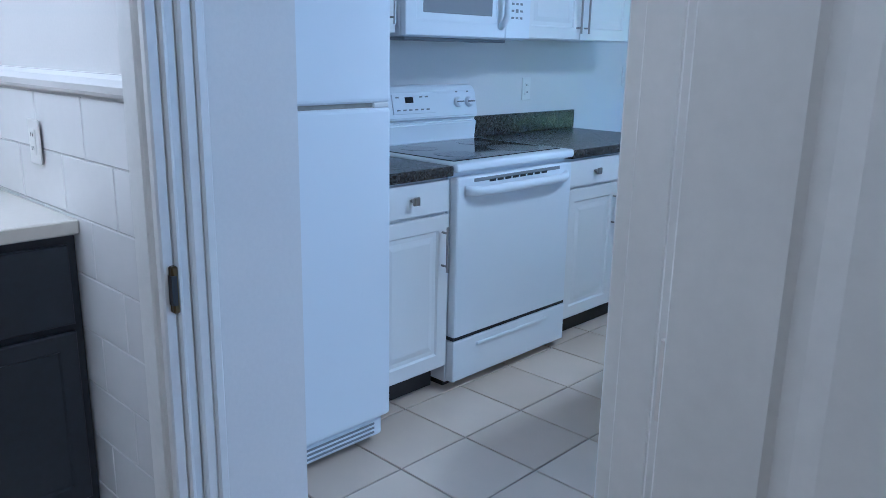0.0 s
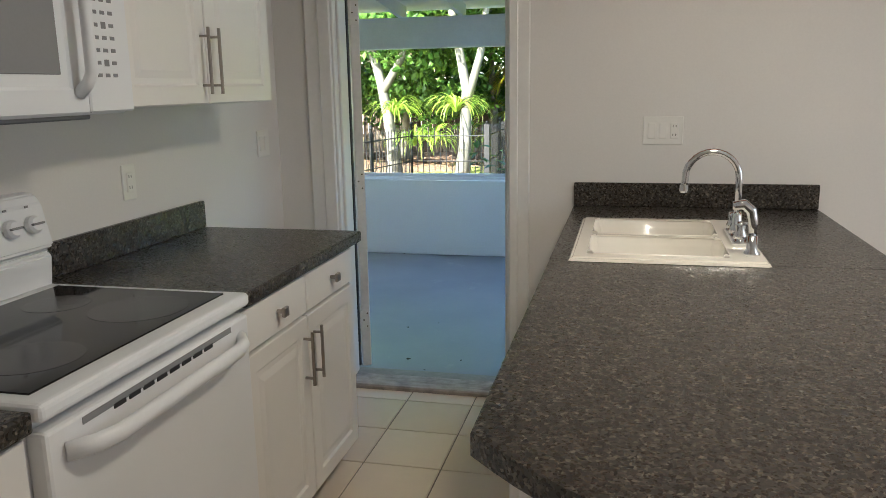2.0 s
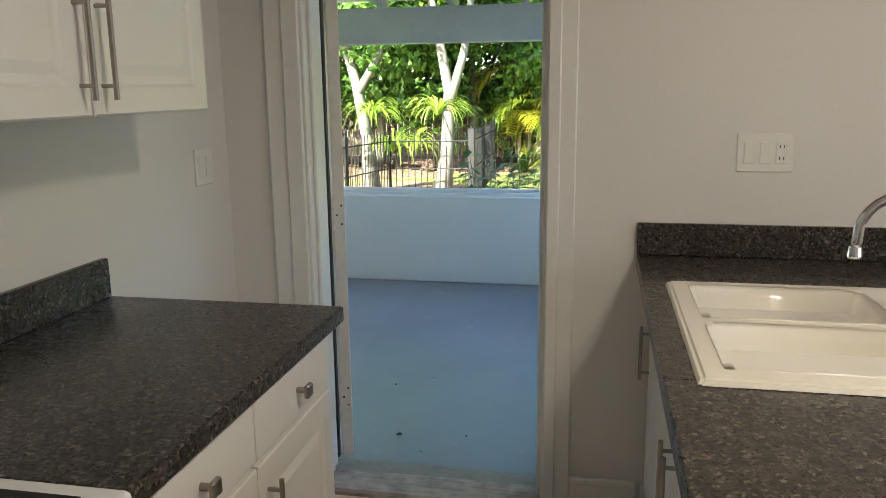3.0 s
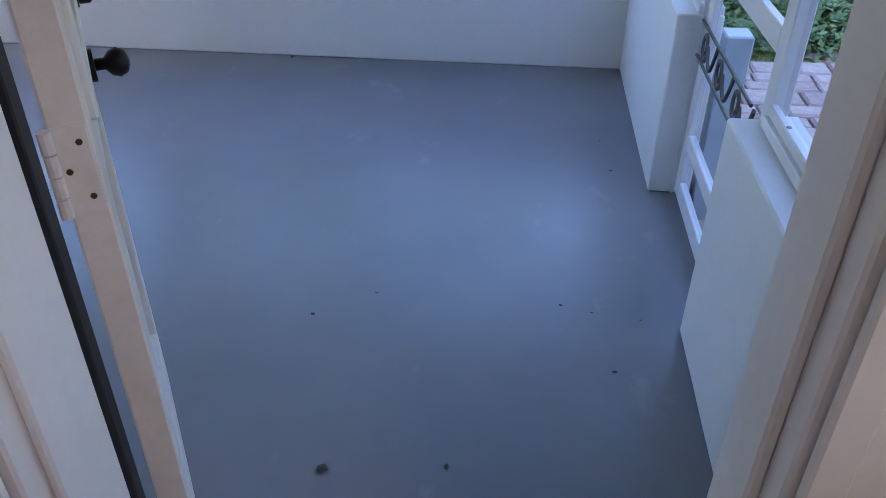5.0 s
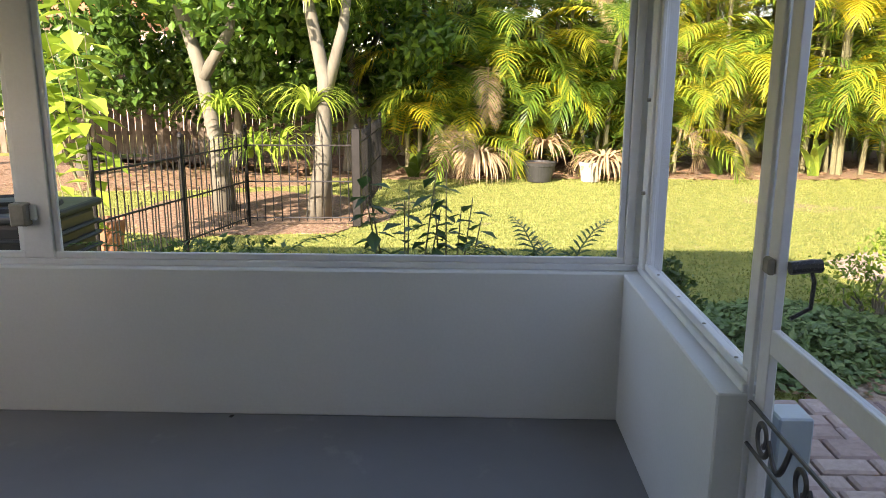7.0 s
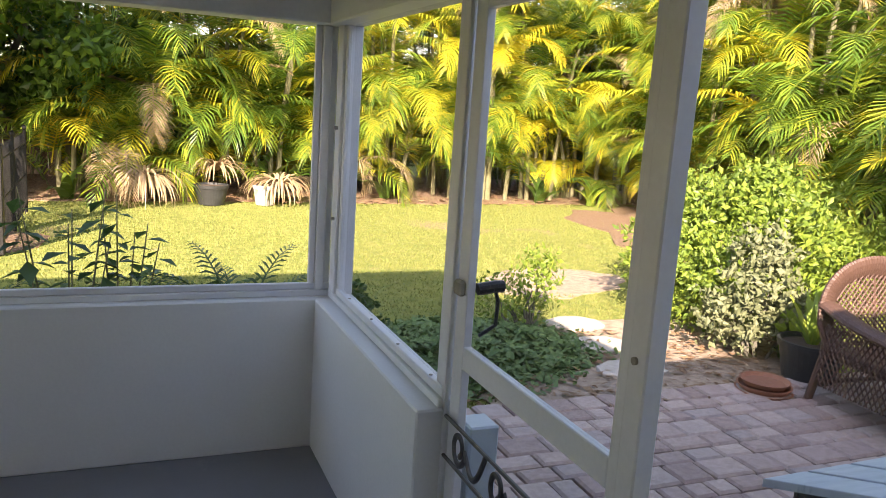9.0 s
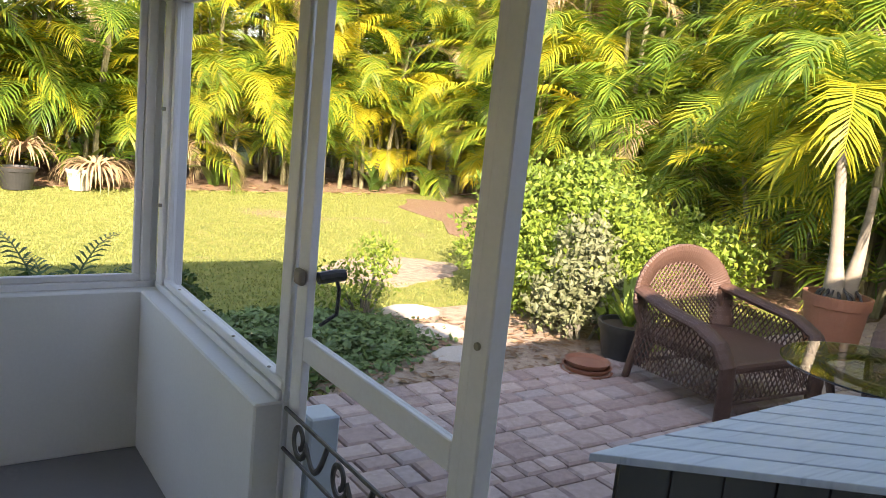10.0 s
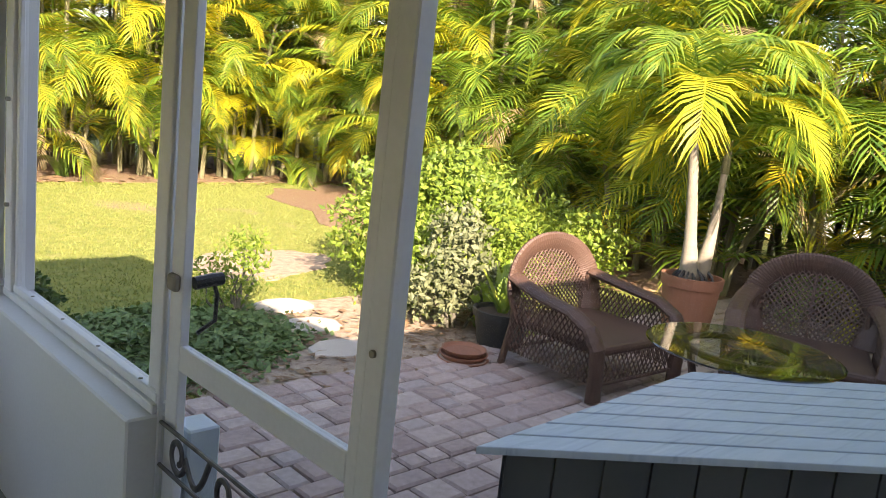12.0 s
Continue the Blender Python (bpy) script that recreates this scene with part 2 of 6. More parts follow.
def counter_material():
    k = Mat("dark_speckled_laminate", (0.03, 0.028, 0.026), 0.3)
    warp = k.n("TexNoise", Scale=60.0, Detail=3.0)
    k.link(k.coords(), warp.inputs["Vector"])
    off = k.n("VectorMath")
    off.operation = "MULTIPLY_ADD"
    off.inputs[1].default_value = (0.012, 0.012, 0.012)
    k.link(warp.outputs["Color"], off.inputs[0])
    k.link(k.coords(), off.inputs[2])
    v = k.n("TexVoronoi", Scale=175.0)
    k.link(off.outputs[0], v.inputs["Vector"])
    cell = k.n("SeparateColor")
    k.link(v.outputs["Color"], cell.inputs[0])
    chips = k.ramp(cell.outputs[0], [(0.0, (0.014, 0.012, 0.010)), (0.45, (0.024, 0.020, 0.016)), (0.66, (0.050, 0.040, 0.030)), (0.86, (0.092, 0.077, 0.060)), (1.0, (0.23, 0.20, 0.16))])
    k.paint(k.mix(k.ramp(k.noise(45.0, 4.0), [(0.35, (0, 0, 0)), (0.6, (0.4, 0.4, 0.4))]), chips, (0.022, 0.019, 0.017)))
    k.roughness(cell.outputs[1], 0.22, 0.36)
    k.bump(k.noise(300.0), 0.03, 0.001)
    return k.m


def porch_floor_material():
    k = Mat("blue_grey_floor_paint", (0.183, 0.197, 0.220), 0.42)
    broad = k.ramp(k.noise(0.9, 6.0), [(0.3, (0.171, 0.179, 0.200)), (0.7, (0.238, 0.241, 0.255))])
    scuff = k.ramp(k.noise(5.0, 8.0, (1, 0.6, 1)), [(0.62, (0, 0, 0)), (0.78, (0.488, 0.464, 0.440))])
    k.paint(k.mix(scuff, broad, (0.412, 0.406, 0.398)))
    k.roughness(k.noise(2.5, 6.0), 0.24, 0.38)
    k.bump(k.noise(60.0), 0.10, 0.003)
    return k.m


def lawn_material():
    k = Mat("lawn", (0.129, 0.142, 0.041), 0.95, 0, 0.2)
    green = k.ramp(k.noise(9.0, 7.0), [(0.3, (0.136, 0.174, 0.044)), (0.55, (0.230, 0.247, 0.062)), (0.75, (0.346, 0.316, 0.125))])
    dirt = k.ramp(k.noise(40.0, 6.0), [(0.3, (0.206, 0.138, 0.086)), (0.7, (0.378, 0.292, 0.215))])
    patch = k.ramp(k.noise(0.35, 6.0), [(0.60, (0, 0, 0)), (0.68, (1, 1, 1))])
    k.paint(k.mix(patch, green, dirt))
    k.bump(k.noise(60.0, 6.0), 0.6, 0.02)
    return k.m


def mulch_material():
    k = Mat("mulch", (0.2, 0.13, 0.09), 0.95, 0, 0.2)
    k.paint(k.ramp(k.noise(22.0, 8.0), [(0.3, (0.10, 0.06, 0.04)), (0.5, (0.24, 0.155, 0.10)), (0.75, (0.42, 0.31, 0.23))]))
    k.bump(k.noise(35.0, 6.0), 0.8, 0.03)
    return k.m


def sand_material():
    k = Mat("bare_sandy_earth", (0.361, 0.284, 0.215), 0.95, 0, 0.2)
    k.paint(k.ramp(k.noise(14.0, 8.0), [(0.3, (0.224, 0.155, 0.107)), (0.5, (0.361, 0.280, 0.211)), (0.75, (0.473, 0.387, 0.301))]))
    k.bump(k.noise(40.0, 6.0), 0.6, 0.02)
    return k.m


def clear_glass(name, tint=(0.96, 0.98, 0.97), rough=0.0):
    k = Mat(name, tint, rough)
    tr = k.n("BsdfTransparent")
    tr.inputs[0].default_value = (*tint, 1)
    gl = k.n("BsdfGlossy", Roughness=0.02)
    fr = k.n("Fresnel", IOR=1.5)
    mx = k.n("MixShader")
    k.link(fr.outputs[0], mx.inputs[0])
    k.link(tr.outputs[0], mx.inputs[1])
    k.link(gl.outputs[0], mx.inputs[2])
    k.link(mx.outputs[0], k.t.nodes["Material Output"].inputs["Surface"])
    return k.m


def screen_material():
    k = Mat("insect_screen", (0.12, 0.12, 0.12), 0.7)
    tr = k.n("BsdfTransparent")
    mx = k.n("MixShader", Fac=0.06)
    k.link(tr.outputs[0], mx.inputs[1])
    k.link(k.b.outputs[0], mx.inputs[2])
    k.link(mx.outputs[0], k.t.nodes["Material Output"].inputs["Surface"])
    return k.m




def board_paint():
    """Worn blue-grey paint, brushed and scuffed along the boards."""
    k = Mat("blue_grey_boards", (0.52, 0.58, 0.60), 0.35)
    geo, mp = k.n("NewGeometry"), k.n("Mapping", Scale=(1.2, 22.0, 1.0), Rotation=(0, 0, radians(36.9)))
    k.link(geo.outputs["Position"], mp.inputs["Vector"])
    nz = k.n("TexNoise", Scale=3.0, Detail=8.0, Roughness=0.7)
    k.link(mp.outputs[0], nz.inputs["Vector"])
    k.paint(k.ramp(nz.outputs["Fac"], [(0.25, (0.22, 0.27, 0.31)), (0.42, (0.40, 0.48, 0.53)), (0.62, (0.48, 0.56, 0.60)), (0.82, (0.64, 0.69, 0.70))]))
    k.roughness(nz.outputs["Fac"], 0.25, 0.5)
    k.bump(nz.outputs["Fac"], 0.25, 0.004)
    return k.m


M_BENCHTOP = board_paint()
M_COUNTER = counter_material()
M_PORCHFLOOR = porch_floor_material()
M_LAWN = lawn_material()
M_MULCH = mulch_material()
M_SAND = sand_material()
_g = Mat("table_glass", (0.93, 0.98, 0.96), 0.0)
_g.b.inputs["Transmission Weight"].default_value, _g.b.inputs["IOR"].default_value = 1.0, 1.5
M_GLASS = _g.m
M_PANE = clear_glass("window_glass")
M_SCREEN = screen_material()


def glow_material(name, colour, strength):
    k = Mat(name, colour, 0.5)
    k.b.inputs["Emission Color"].default_value = (*colour, 1)
    k.b.inputs["Emission Strength"].default_value = strength
    return k.m


M_LAMPGLASS = glow_material("lit_lamp_glass", (1.0, 0.88, 0.70), 2.5)

# ---- builders ----


def part(name, bm, material, parent=None, label="", smooth=False):
    """Link a bmesh, in world or thing coordinates, as one mesh under its thing."""
    root = parent
    while root is not None and root.parent is not None:
        root = root.parent
    if root is not None:
        bm.transform(Matrix.Translation(-root.location))
    me = bpy.data.meshes.new(name)
    bm.to_mesh(me)
    bm.free()
    me.materials.append(material)
    if smooth:
        me.polygons.foreach_set("use_smooth", [True] * len(me.polygons))
    ob = new(name, me)
    ob.parent = parent
    if label:
        ob["label"] = label
    return ob


def thing(name, base, label, category, group="", kind=""):
    ob = new(name)
    ob.location = base
    ob.empty_display_size = 0.1
    return tagged(ob, label, category, group, kind)


def box(x0, x1, y0, y1, z0, z1, bevel=0.0, bm=None, seg=1):
    bm = bm or bmesh.new()
    r = bmesh.ops.create_cube(bm, size=1.0)["verts"]
    bmesh.ops.transform(bm, verts=r, matrix=Matrix.LocRotScale(((x0 + x1) / 2, (y0 + y1) / 2, (z0 + z1) / 2), None, (abs(x1 - x0), abs(y1 - y0), abs(z1 - z0))))
    if bevel:
        edges = {e for v in r for e in v.link_edges}
        bmesh.ops.bevel(bm, geom=list(edges), offset=bevel, segments=seg, affect="EDGES", profile=0.5)
    return bm


def lathe(profile, centre=(0, 0, 0), seg=24, bm=None, m=None):
    bm = bm or bmesh.new()
    m = m or Matrix.Translation(centre)
    rows = [[bm.verts.new(m @ Vector((r * math.cos(2 * math.pi * k / seg), r * math.sin(2 * math.pi * k / seg), z))) for k in range(seg)] for r, z in profile]
    for a, b in zip(rows, rows[1:]):
        for k in range(seg):
            bm.faces.new((a[k], a[(k + 1) % seg], b[(k + 1) % seg], b[k]))
    for row, flip in ((rows[0], True), (rows[-1], False)):
        bm.faces.new(row[::-1] if flip else row)
    return bm


def tube(points, radius, seg=8, bm=None, radii=None, closed=False, flat=1.0):
    """A rod along a line of points."""
    bm = bm or bmesh.new()
    pts = [Vector(p) for p in points]
    count = len(pts)
    rings, side = [], None
    for i, p in enumerate(pts):
        a = pts[(i - 1) % count] if closed else pts[max(0, i - 1)]
        b = pts[(i + 1) % count] if closed else pts[min(count - 1, i + 1)]
        d = (b - a).normalized()
        if side is None:
            side = d.cross(Vector((0, 0, 1)))
            if side.length < 0.1:
                side = d.cross(Vector((0, 1, 0)))
        side = (side - d * side.dot(d)).normalized()
        up = d.cross(side)
        r = radii[i] if radii else radius
        rings.append([bm.verts.new(p + side * (r * math.cos(2 * math.pi * k / seg)) + up * (r * flat * math.sin(2 * math.pi * k / seg))) for k in range(seg)])
    last = rings + ([rings[0]] if closed else [])
    for a, b in zip(last, last[1:]):
        for k in range(seg):
            bm.faces.new((a[k], a[(k + 1) % seg], b[(k + 1) % seg], b[k]))
    if not closed:
        bm.faces.new(rings[0][::-1])
        bm.faces.new(rings[-1])
    return bm


def prism(outline, z0, z1, bevel=0.0):
    """An upright solid over a plan outline (counter-clockwise)."""
    bm = bmesh.new()
    low = [bm.verts.new((x, y, z0)) for x, y in outline]
    top = [bm.verts.new((x, y, z1)) for x, y in outline]
    bm.faces.new(low[::-1])
    cap = bm.faces.new(top)
    k = len(outline)
    for i in range(k):
        bm.faces.new((low[i], low[(i + 1) % k], top[(i + 1) % k], top[i]))
    if bevel:
        bmesh.ops.bevel(bm, geom=list(cap.edges), offset=bevel, segments=2, affect="EDGES", profile=0.5)
    return bm


def panel_face(m, w, h, t, steps):
    """A slab w by h by t facing local -y, its face stepped by rings of (inset, depth)."""
    bm = bmesh.new()

    def ring(inset, depth):
        return [bm.verts.new(m @ Vector(p)) for p in ((inset, depth, inset), (w - inset, depth, inset), (w - inset, depth, h - inset), (inset, depth, h - inset))]
    rows = [ring(0, t), ring(0, 0.003), ring(0.003, 0)] + [ring(*s) for s in steps]
    bm.faces.new(rows[0][::-1])
    for a, b in zip(rows, rows[1:]):
        for k in range(4):
            bm.faces.new((a[k], a[(k + 1) % 4], b[(k + 1) % 4], b[k]))
    bm.faces.new(rows[-1])
    bmesh.ops.recalc_face_normals(bm, faces=bm.faces)
    return bm


RAISED = [(0.055, 0.0), (0.062, 0.007), (0.078, 0.007), (0.10, 0.001)]
PLAIN = [(0.012, 0.0)]


def facing(x, y, z, turn):
    """A pose whose local -y is turned about z by that many degrees."""
    return pose(x, y, z, 0, 0, turn)


def bar_handle(parent, m, length=0.16):
    """A bar pull standing off the face; m: the foot, along local z, out along -y."""
    bm = tube([m @ Vector((0, -0.03, -length * 0.68)), m @ Vector((0, -0.03, length * 0.68))], 0.0055, 8)
    for s in (-0.5, 0.5):
        tube([m @ Vector((0, 0.0, length * s)), m @ Vector((0, -0.03, length * s))], 0.0045, 6, bm)
    return part("bar_handle", bm, M_NICKEL, parent, "brushed nickel bar handle")


def square_knob(parent, m):
    bm = tube([m @ Vector((0, 0, 0)), m @ Vector((0, -0.022, 0))], 0.007, 8)
    b2 = box(-0.015, 0.015, -0.032, -0.02, -0.015, 0.015, 0.003)
    b2.transform(m)
    me = bpy.data.meshes.new("tmp")
    b2.to_mesh(me)
    b2.free()
    bm.from_mesh(me)
    bpy.data.meshes.remove(me)
    return part("knob", bm, M_NICKEL, parent, "brushed nickel square knob")


def from_arrays(name, verts, faces, material, parent=None, label="", smooth=False):
    me = bpy.data.meshes.new(name)
    me.from_pydata(verts, [], faces)
    me.materials.append(material)
    if smooth:
        me.polygons.foreach_set("use_smooth", [True] * len(me.polygons))
    ob = new(name, me)
    ob.parent = parent
    if label:
        ob["label"] = label
    return ob

# ---- structure: house ----
FLOOR_P, GROUND, BACK, FAR, SIDE = -0.14, -0.28, 5.256, 8.90, -1.785
CEIL = 2.44


def wall(name, pieces_, material=M_WALL, label="painted plaster wall"):
    bm = bmesh.new()
    for b in pieces_:
        box(*b, bm=bm)
    return tagged(part(name, bm, material), label, "wall", kind="structure")


floor = tagged(part("floor", box(-3.3, 2.3, -1.3, BACK, -0.2, -0.006), M_GROUT), "beige ceramic tile floor with dark grout", "floor", kind="structure")
wall("wall_left", [(-3.3, -3.15, 1.60, 5.41, -0.2, CEIL)])
wall("wall_back", [(-3.15, -2.87, BACK, 5.41, -0.2, CEIL), (-2.035, 2.3, BACK, 5.41, -0.2, CEIL), (-2.87, -2.035, BACK, 5.41, 2.05, CEIL)])
wall("wall_bath_side", [(-3.3, -1.83, 1.475, 1.60, -0.2, CEIL), (-1.95, -1.83, 1.60, 1.655, -0.2, CEIL)])
wall("wall_hall_left", [(-1.95, -1.83, 1.395, 1.475, -0.2, CEIL), (-1.95, -1.83, -1.3, 0.58, -0.2, CEIL), (-1.95, -1.83, 0.58, 1.395, 2.05, CEIL)])
wall("wall_hall", [(-0.94, 2.3, 1.475, 1.58, -0.2, CEIL), (-1.83, -0.94, 1.475, 1.58, 2.08, CEIL)])
wall("wall_hall_end", [(-1.95, 2.3, -1.42, -1.3, -0.2, CEIL), (2.18, 2.3, -1.3, 1.475, -0.2, CEIL)])
wall("wall_right", [(2.18, 2.3, 1.58, 2.4, -0.2, CEIL), (2.18, 2.3, 4.4, BACK, -0.2, CEIL), (2.18, 2.3, 2.4, 4.4, -0.2, 0.8), (2.18, 2.3, 2.4, 4.4, 2.2, CEIL)])
wall("wall_bath", [(-3.42, -3.3, -1.42, 1.60, -0.2, CEIL), (-3.3, -1.95, -1.42, -1.3, -0.2, CEIL)])
tagged(part("ceiling", box(-3.42, 2.3, -1.42, 5.41, CEIL, CEIL + 0.1), M_CEIL), "white painted ceiling", "ceiling", kind="structure")
tagged(part("floor_bath", box(-3.3, -1.95, -1.3, 1.475, -0.19, -0.004), M_BATHGROUT), "pale bathroom floor", "floor", kind="structure")


def window_unit(name, x, y0, y1, z0, z1):
    w = thing(name, (x, (y0 + y1) / 2, z0), "white framed house window", "window", kind="structure")
    bm = bmesh.new()
    for b in ((y0, y0 + 0.05, z0, z1), (y1 - 0.05, y1, z0, z1), (y0, y1, z0, z0 + 0.05), (y0, y1, z1 - 0.05, z1), ((y0 + y1) / 2 - 0.02, (y0 + y1) / 2 + 0.02, z0, z1)):
        box(x - 0.03, x + 0.03, *b, bevel=0.004, bm=bm)
    part("window_frame", bm, M_TRIM, w)
    p = part("pane", box(x - 0.004, x + 0.004, y0 + 0.05, y1 - 0.05, z0 + 0.05, z1 - 0.05), M_PANE, w)
    p.visible_shadow = False


window_unit("window_1", 2.24, 2.4, 4.4, 0.8, 2.2)


def casing(name, boxes, material=M_TRIM, label="white painted door casing"):
    bm = bmesh.new()
    for b in boxes:
        box(*b, bevel=0.004, bm=bm)
    return tagged(part(name, bm, material), label, "trim", kind="structure")


# casing of the porch doorway, with its jambs and stops
casing("trim_porch_door", [(-2.985, -2.900, BACK - 0.018, BACK + 0.002, 0, 2.13), (-2.920, -2.860, BACK - 0.028, BACK - 0.012, 0, 2.09), (-2.045, -2.005, BACK - 0.026, BACK - 0.01, 0, 2.09), (-2.020, -1.955, BACK - 0.018, BACK + 0.002, 0, 2.13), (-2.900, -2.020, BACK - 0.018, BACK + 0.002, 2.05, 2.13),
                            (-2.872, -2.850, BACK - 0.008, 5.42, 0, 2.05), (-2.055, -2.033, BACK - 0.008, 5.42, 0, 2.05), (-2.850, -2.055, BACK - 0.008, 5.42, 2.03, 2.052), (-2.851, -2.835, BACK + 0.03, BACK + 0.09, 0, 2.03), (-2.070, -2.054, BACK + 0.03, BACK + 0.09, 0, 2.03)])
# Black strip added to draw the shaded gap between jamb and open door.
ws = thing("weather_strip", (-2.845, 5.42, 0.03), "black strip standing for the shaded gap between door and jamb", "weather strip", kind="structure")
part("strip", box(-2.868, -2.846, 5.425, 5.445, 0.03, 2.02, 0.002), M_BLACK, ws)
th = thing("threshold", (-2.420, 5.33, 0), "worn painted wood door threshold", "threshold", kind="structure")
part("sill_board", box(-2.870, -2.035, BACK - 0.055, 5.36, -0.020, 0.022, 0.008), M_THRESH, th)
part("metal_strip", box(-2.860, -2.045, 5.36, 5.46, -0.060, 0.012, 0.006), M_BOXGREY, th)
# the hall: bathroom door jamb, kitchen opening
bath = casing("trim_bath_door", [(-1.832, -1.81, 1.335, 1.36, 0, 2.12), (-1.832, -1.802, 1.36, 1.372, 0, 2.12), (-1.832, -1.812, 1.40, 1.425, 0, 2.12), (-1.832, -1.806, 1.425, 1.447, 0, 2.12), (-1.97, -1.826, 1.372, 1.40, 0, 2.05), (-1.95, -1.82, 1.352, 1.374, 0, 2.05), (-1.90, -1.86, 1.338, 1.354, 0, 2.05), (-1.97, -1.945, 1.36, 1.44, 0, 2.12), (-1.832, -1.81, 0.50, 0.59, 0, 2.12), (-1.832, -1.81, 0.5, 1.44, 2.05, 2.13)])
sp = thing("strike_plate", (-1.826, 1.36, 0.9), "dark worn brass strike plate on painted jamb", "strike plate")
part("plate", box(-1.828, -1.797, 1.348, 1.361, 0.855, 0.945, 0.003), M_BRASS, sp)
part("latch_hole", box(-1.823, -1.7955, 1.346, 1.356, 0.872, 0.928), M_BLACK, sp)
casing("trim_hall_opening", [(-0.965, -0.94, 1.46, 1.60, 0, 2.08), (-0.945, -0.895, 1.457, 1.477, 0, 2.14), (-0.895, -0.872, 1.45, 1.477, 0, 2.14), (-0.955, -0.87, 1.578, 1.598, 0, 2.14), (-1.82, -0.90, 1.46, 1.476, 2.08, 2.15)], M_TRIM, "painted opening casing")
casing("baseboard", [(-1.955, -1.73, BACK - 0.014, BACK + 0.002, 0, 0.12), (-1.72, 2.18, BACK - 0.014, BACK + 0.002, 0, 0.12), (-3.15, -2.985, BACK - 0.014, BACK + 0.002, 0, 0.12), (-3.152, -3.136, 4.46, BACK, 0, 0.12)], M_TRIM, "white painted baseboard")
casing("baseboard_cap", [(-1.955, -1.73, BACK - 0.02, BACK, 0.10, 0.125)], M_TRIM, "white baseboard moulding")


def hall_door():
    d = thing("door_1", (-0.86, 1.42, 0), "white painted panelled door, open flat by the wall", "door", kind="structure")
    m = facing(-0.862, 1.405, 0.01, 0)
    part("leaf", panel_face(m, 0.78, 2.03, 0.036, [(0.11, 0.0), (0.118, 0.006), (0.135, 0.006), (0.16, 0.001)]), M_TRIM, d)
    for z in (0.25, 1.0, 1.8):
        part("hinge", tube([(-0.868, 1.425, z - 0.045), (-0.868, 1.425, z + 0.045)], 0.007, 8), M_DOORPAINT, d)


hall_door()

# ---- bathroom ----


def vanity():
    v = thing("bathroom_vanity", (-2.9, 1.1, 0), "dark navy bathroom vanity with pale stone top", "vanity")
    part("body", box(-3.28, -2.53, 0.4, 1.455, 0.10, 0.865, 0.003), M_VANITY, v)
    part("plinth", box(-3.28, -2.58, 0.42, 1.45, 0, 0.10), M_BLACK, v)
    part("countertop", box(-3.29, -2.495, 0.38, 1.457, 0.867, 0.905, 0.004), M_STONE_TOP, v, "cream stone top")
    part("backsplash", box(-3.29, -3.27, 0.38, 1.457, 0.905, 1.0, 0.003), M_STONE_TOP, v)
    for y0, y1 in ((0.42, 0.74), (0.76, 1.08), (1.10, 1.43)):
        part("door", panel_face(facing(-2.51, y0, 0.13, 90), y1 - y0, 0.48, 0.02, [(0.045, 0), (0.05, 0.006)]), M_VANITY, v)
        part("drawer", panel_face(facing(-2.51, y0, 0.63, 90), y1 - y0, 0.21, 0.02, PLAIN), M_VANITY, v)


vanity()

# ---- kitchen ----


def base_cabinet(y0, y1, doors, handles, label):
    """A unit on the left wall. doors: number; handles: side of each door's handle, 0 near, 1 far."""
    c = thing("base_cabinet", (-2.85, (y0 + y1) / 2, 0), label, "cabinet", "white kitchen cabinets")
    part("body", box(-3.15, -2.535, y0, y1, 0.10, 0.874, 0.002), M_CAB, c)
    part("toe_kick", box(-3.15, -2.60, y0, y1, 0.0, 0.10), M_TOE, c)
    w = (y1 - y0) / doors
    for k in range(doors):
        a = y0 + k * w + 0.004
        dr = part("drawer", panel_face(facing(-2.512, a, 0.742, 90), w - 0.008, 0.122, 0.022, [(0.006, 0.0)]), M_CAB, c)
        square_knob(dr, facing(-2.512, a + w / 2 - 0.004, 0.806, 90))
        d = part("door", panel_face(facing(-2.512, a, 0.115, 90), w - 0.008, 0.615, 0.022, RAISED), M_CAB, c)
        bar_handle(d, facing(-2.512, a + (0.035 if handles[k] == 0 else w - 0.043), 0.60, 90), 0.13)
    return c


base_cabinet(2.43, 2.83, 1, (1,), "white raised-panel base cabinet beside the refrigerator")
base_cabinet(3.60, 4.45, 2, (1, 0), "white two-door base cabinet beside the stove")


def upper_cabinet(y0, y1, z0, z1, doors, handles, label):
    c = thing("wall_cabinet", (-3.0, (y0 + y1) / 2, z0), label, "cabinet", "white kitchen cabinets")
    part("body", box(-3.15, -2.862, y0, y1, z0, z1, 0.002), M_CAB, c)
    w = (y1 - y0) / doors
    for k in range(doors):
        a = y0 + k * w + 0.003
        d = part("door", panel_face(facing(-2.84, a, z0 + 0.003, 90), w - 0.006, z1 - z0 - 0.006, 0.022, RAISED), M_CAB, c)
        if handles:
            bar_handle(d, facing(-2.84, a + (0.03 if handles[k] == 0 else w - 0.036), z0 + 0.135, 90), 0.15)
    return c


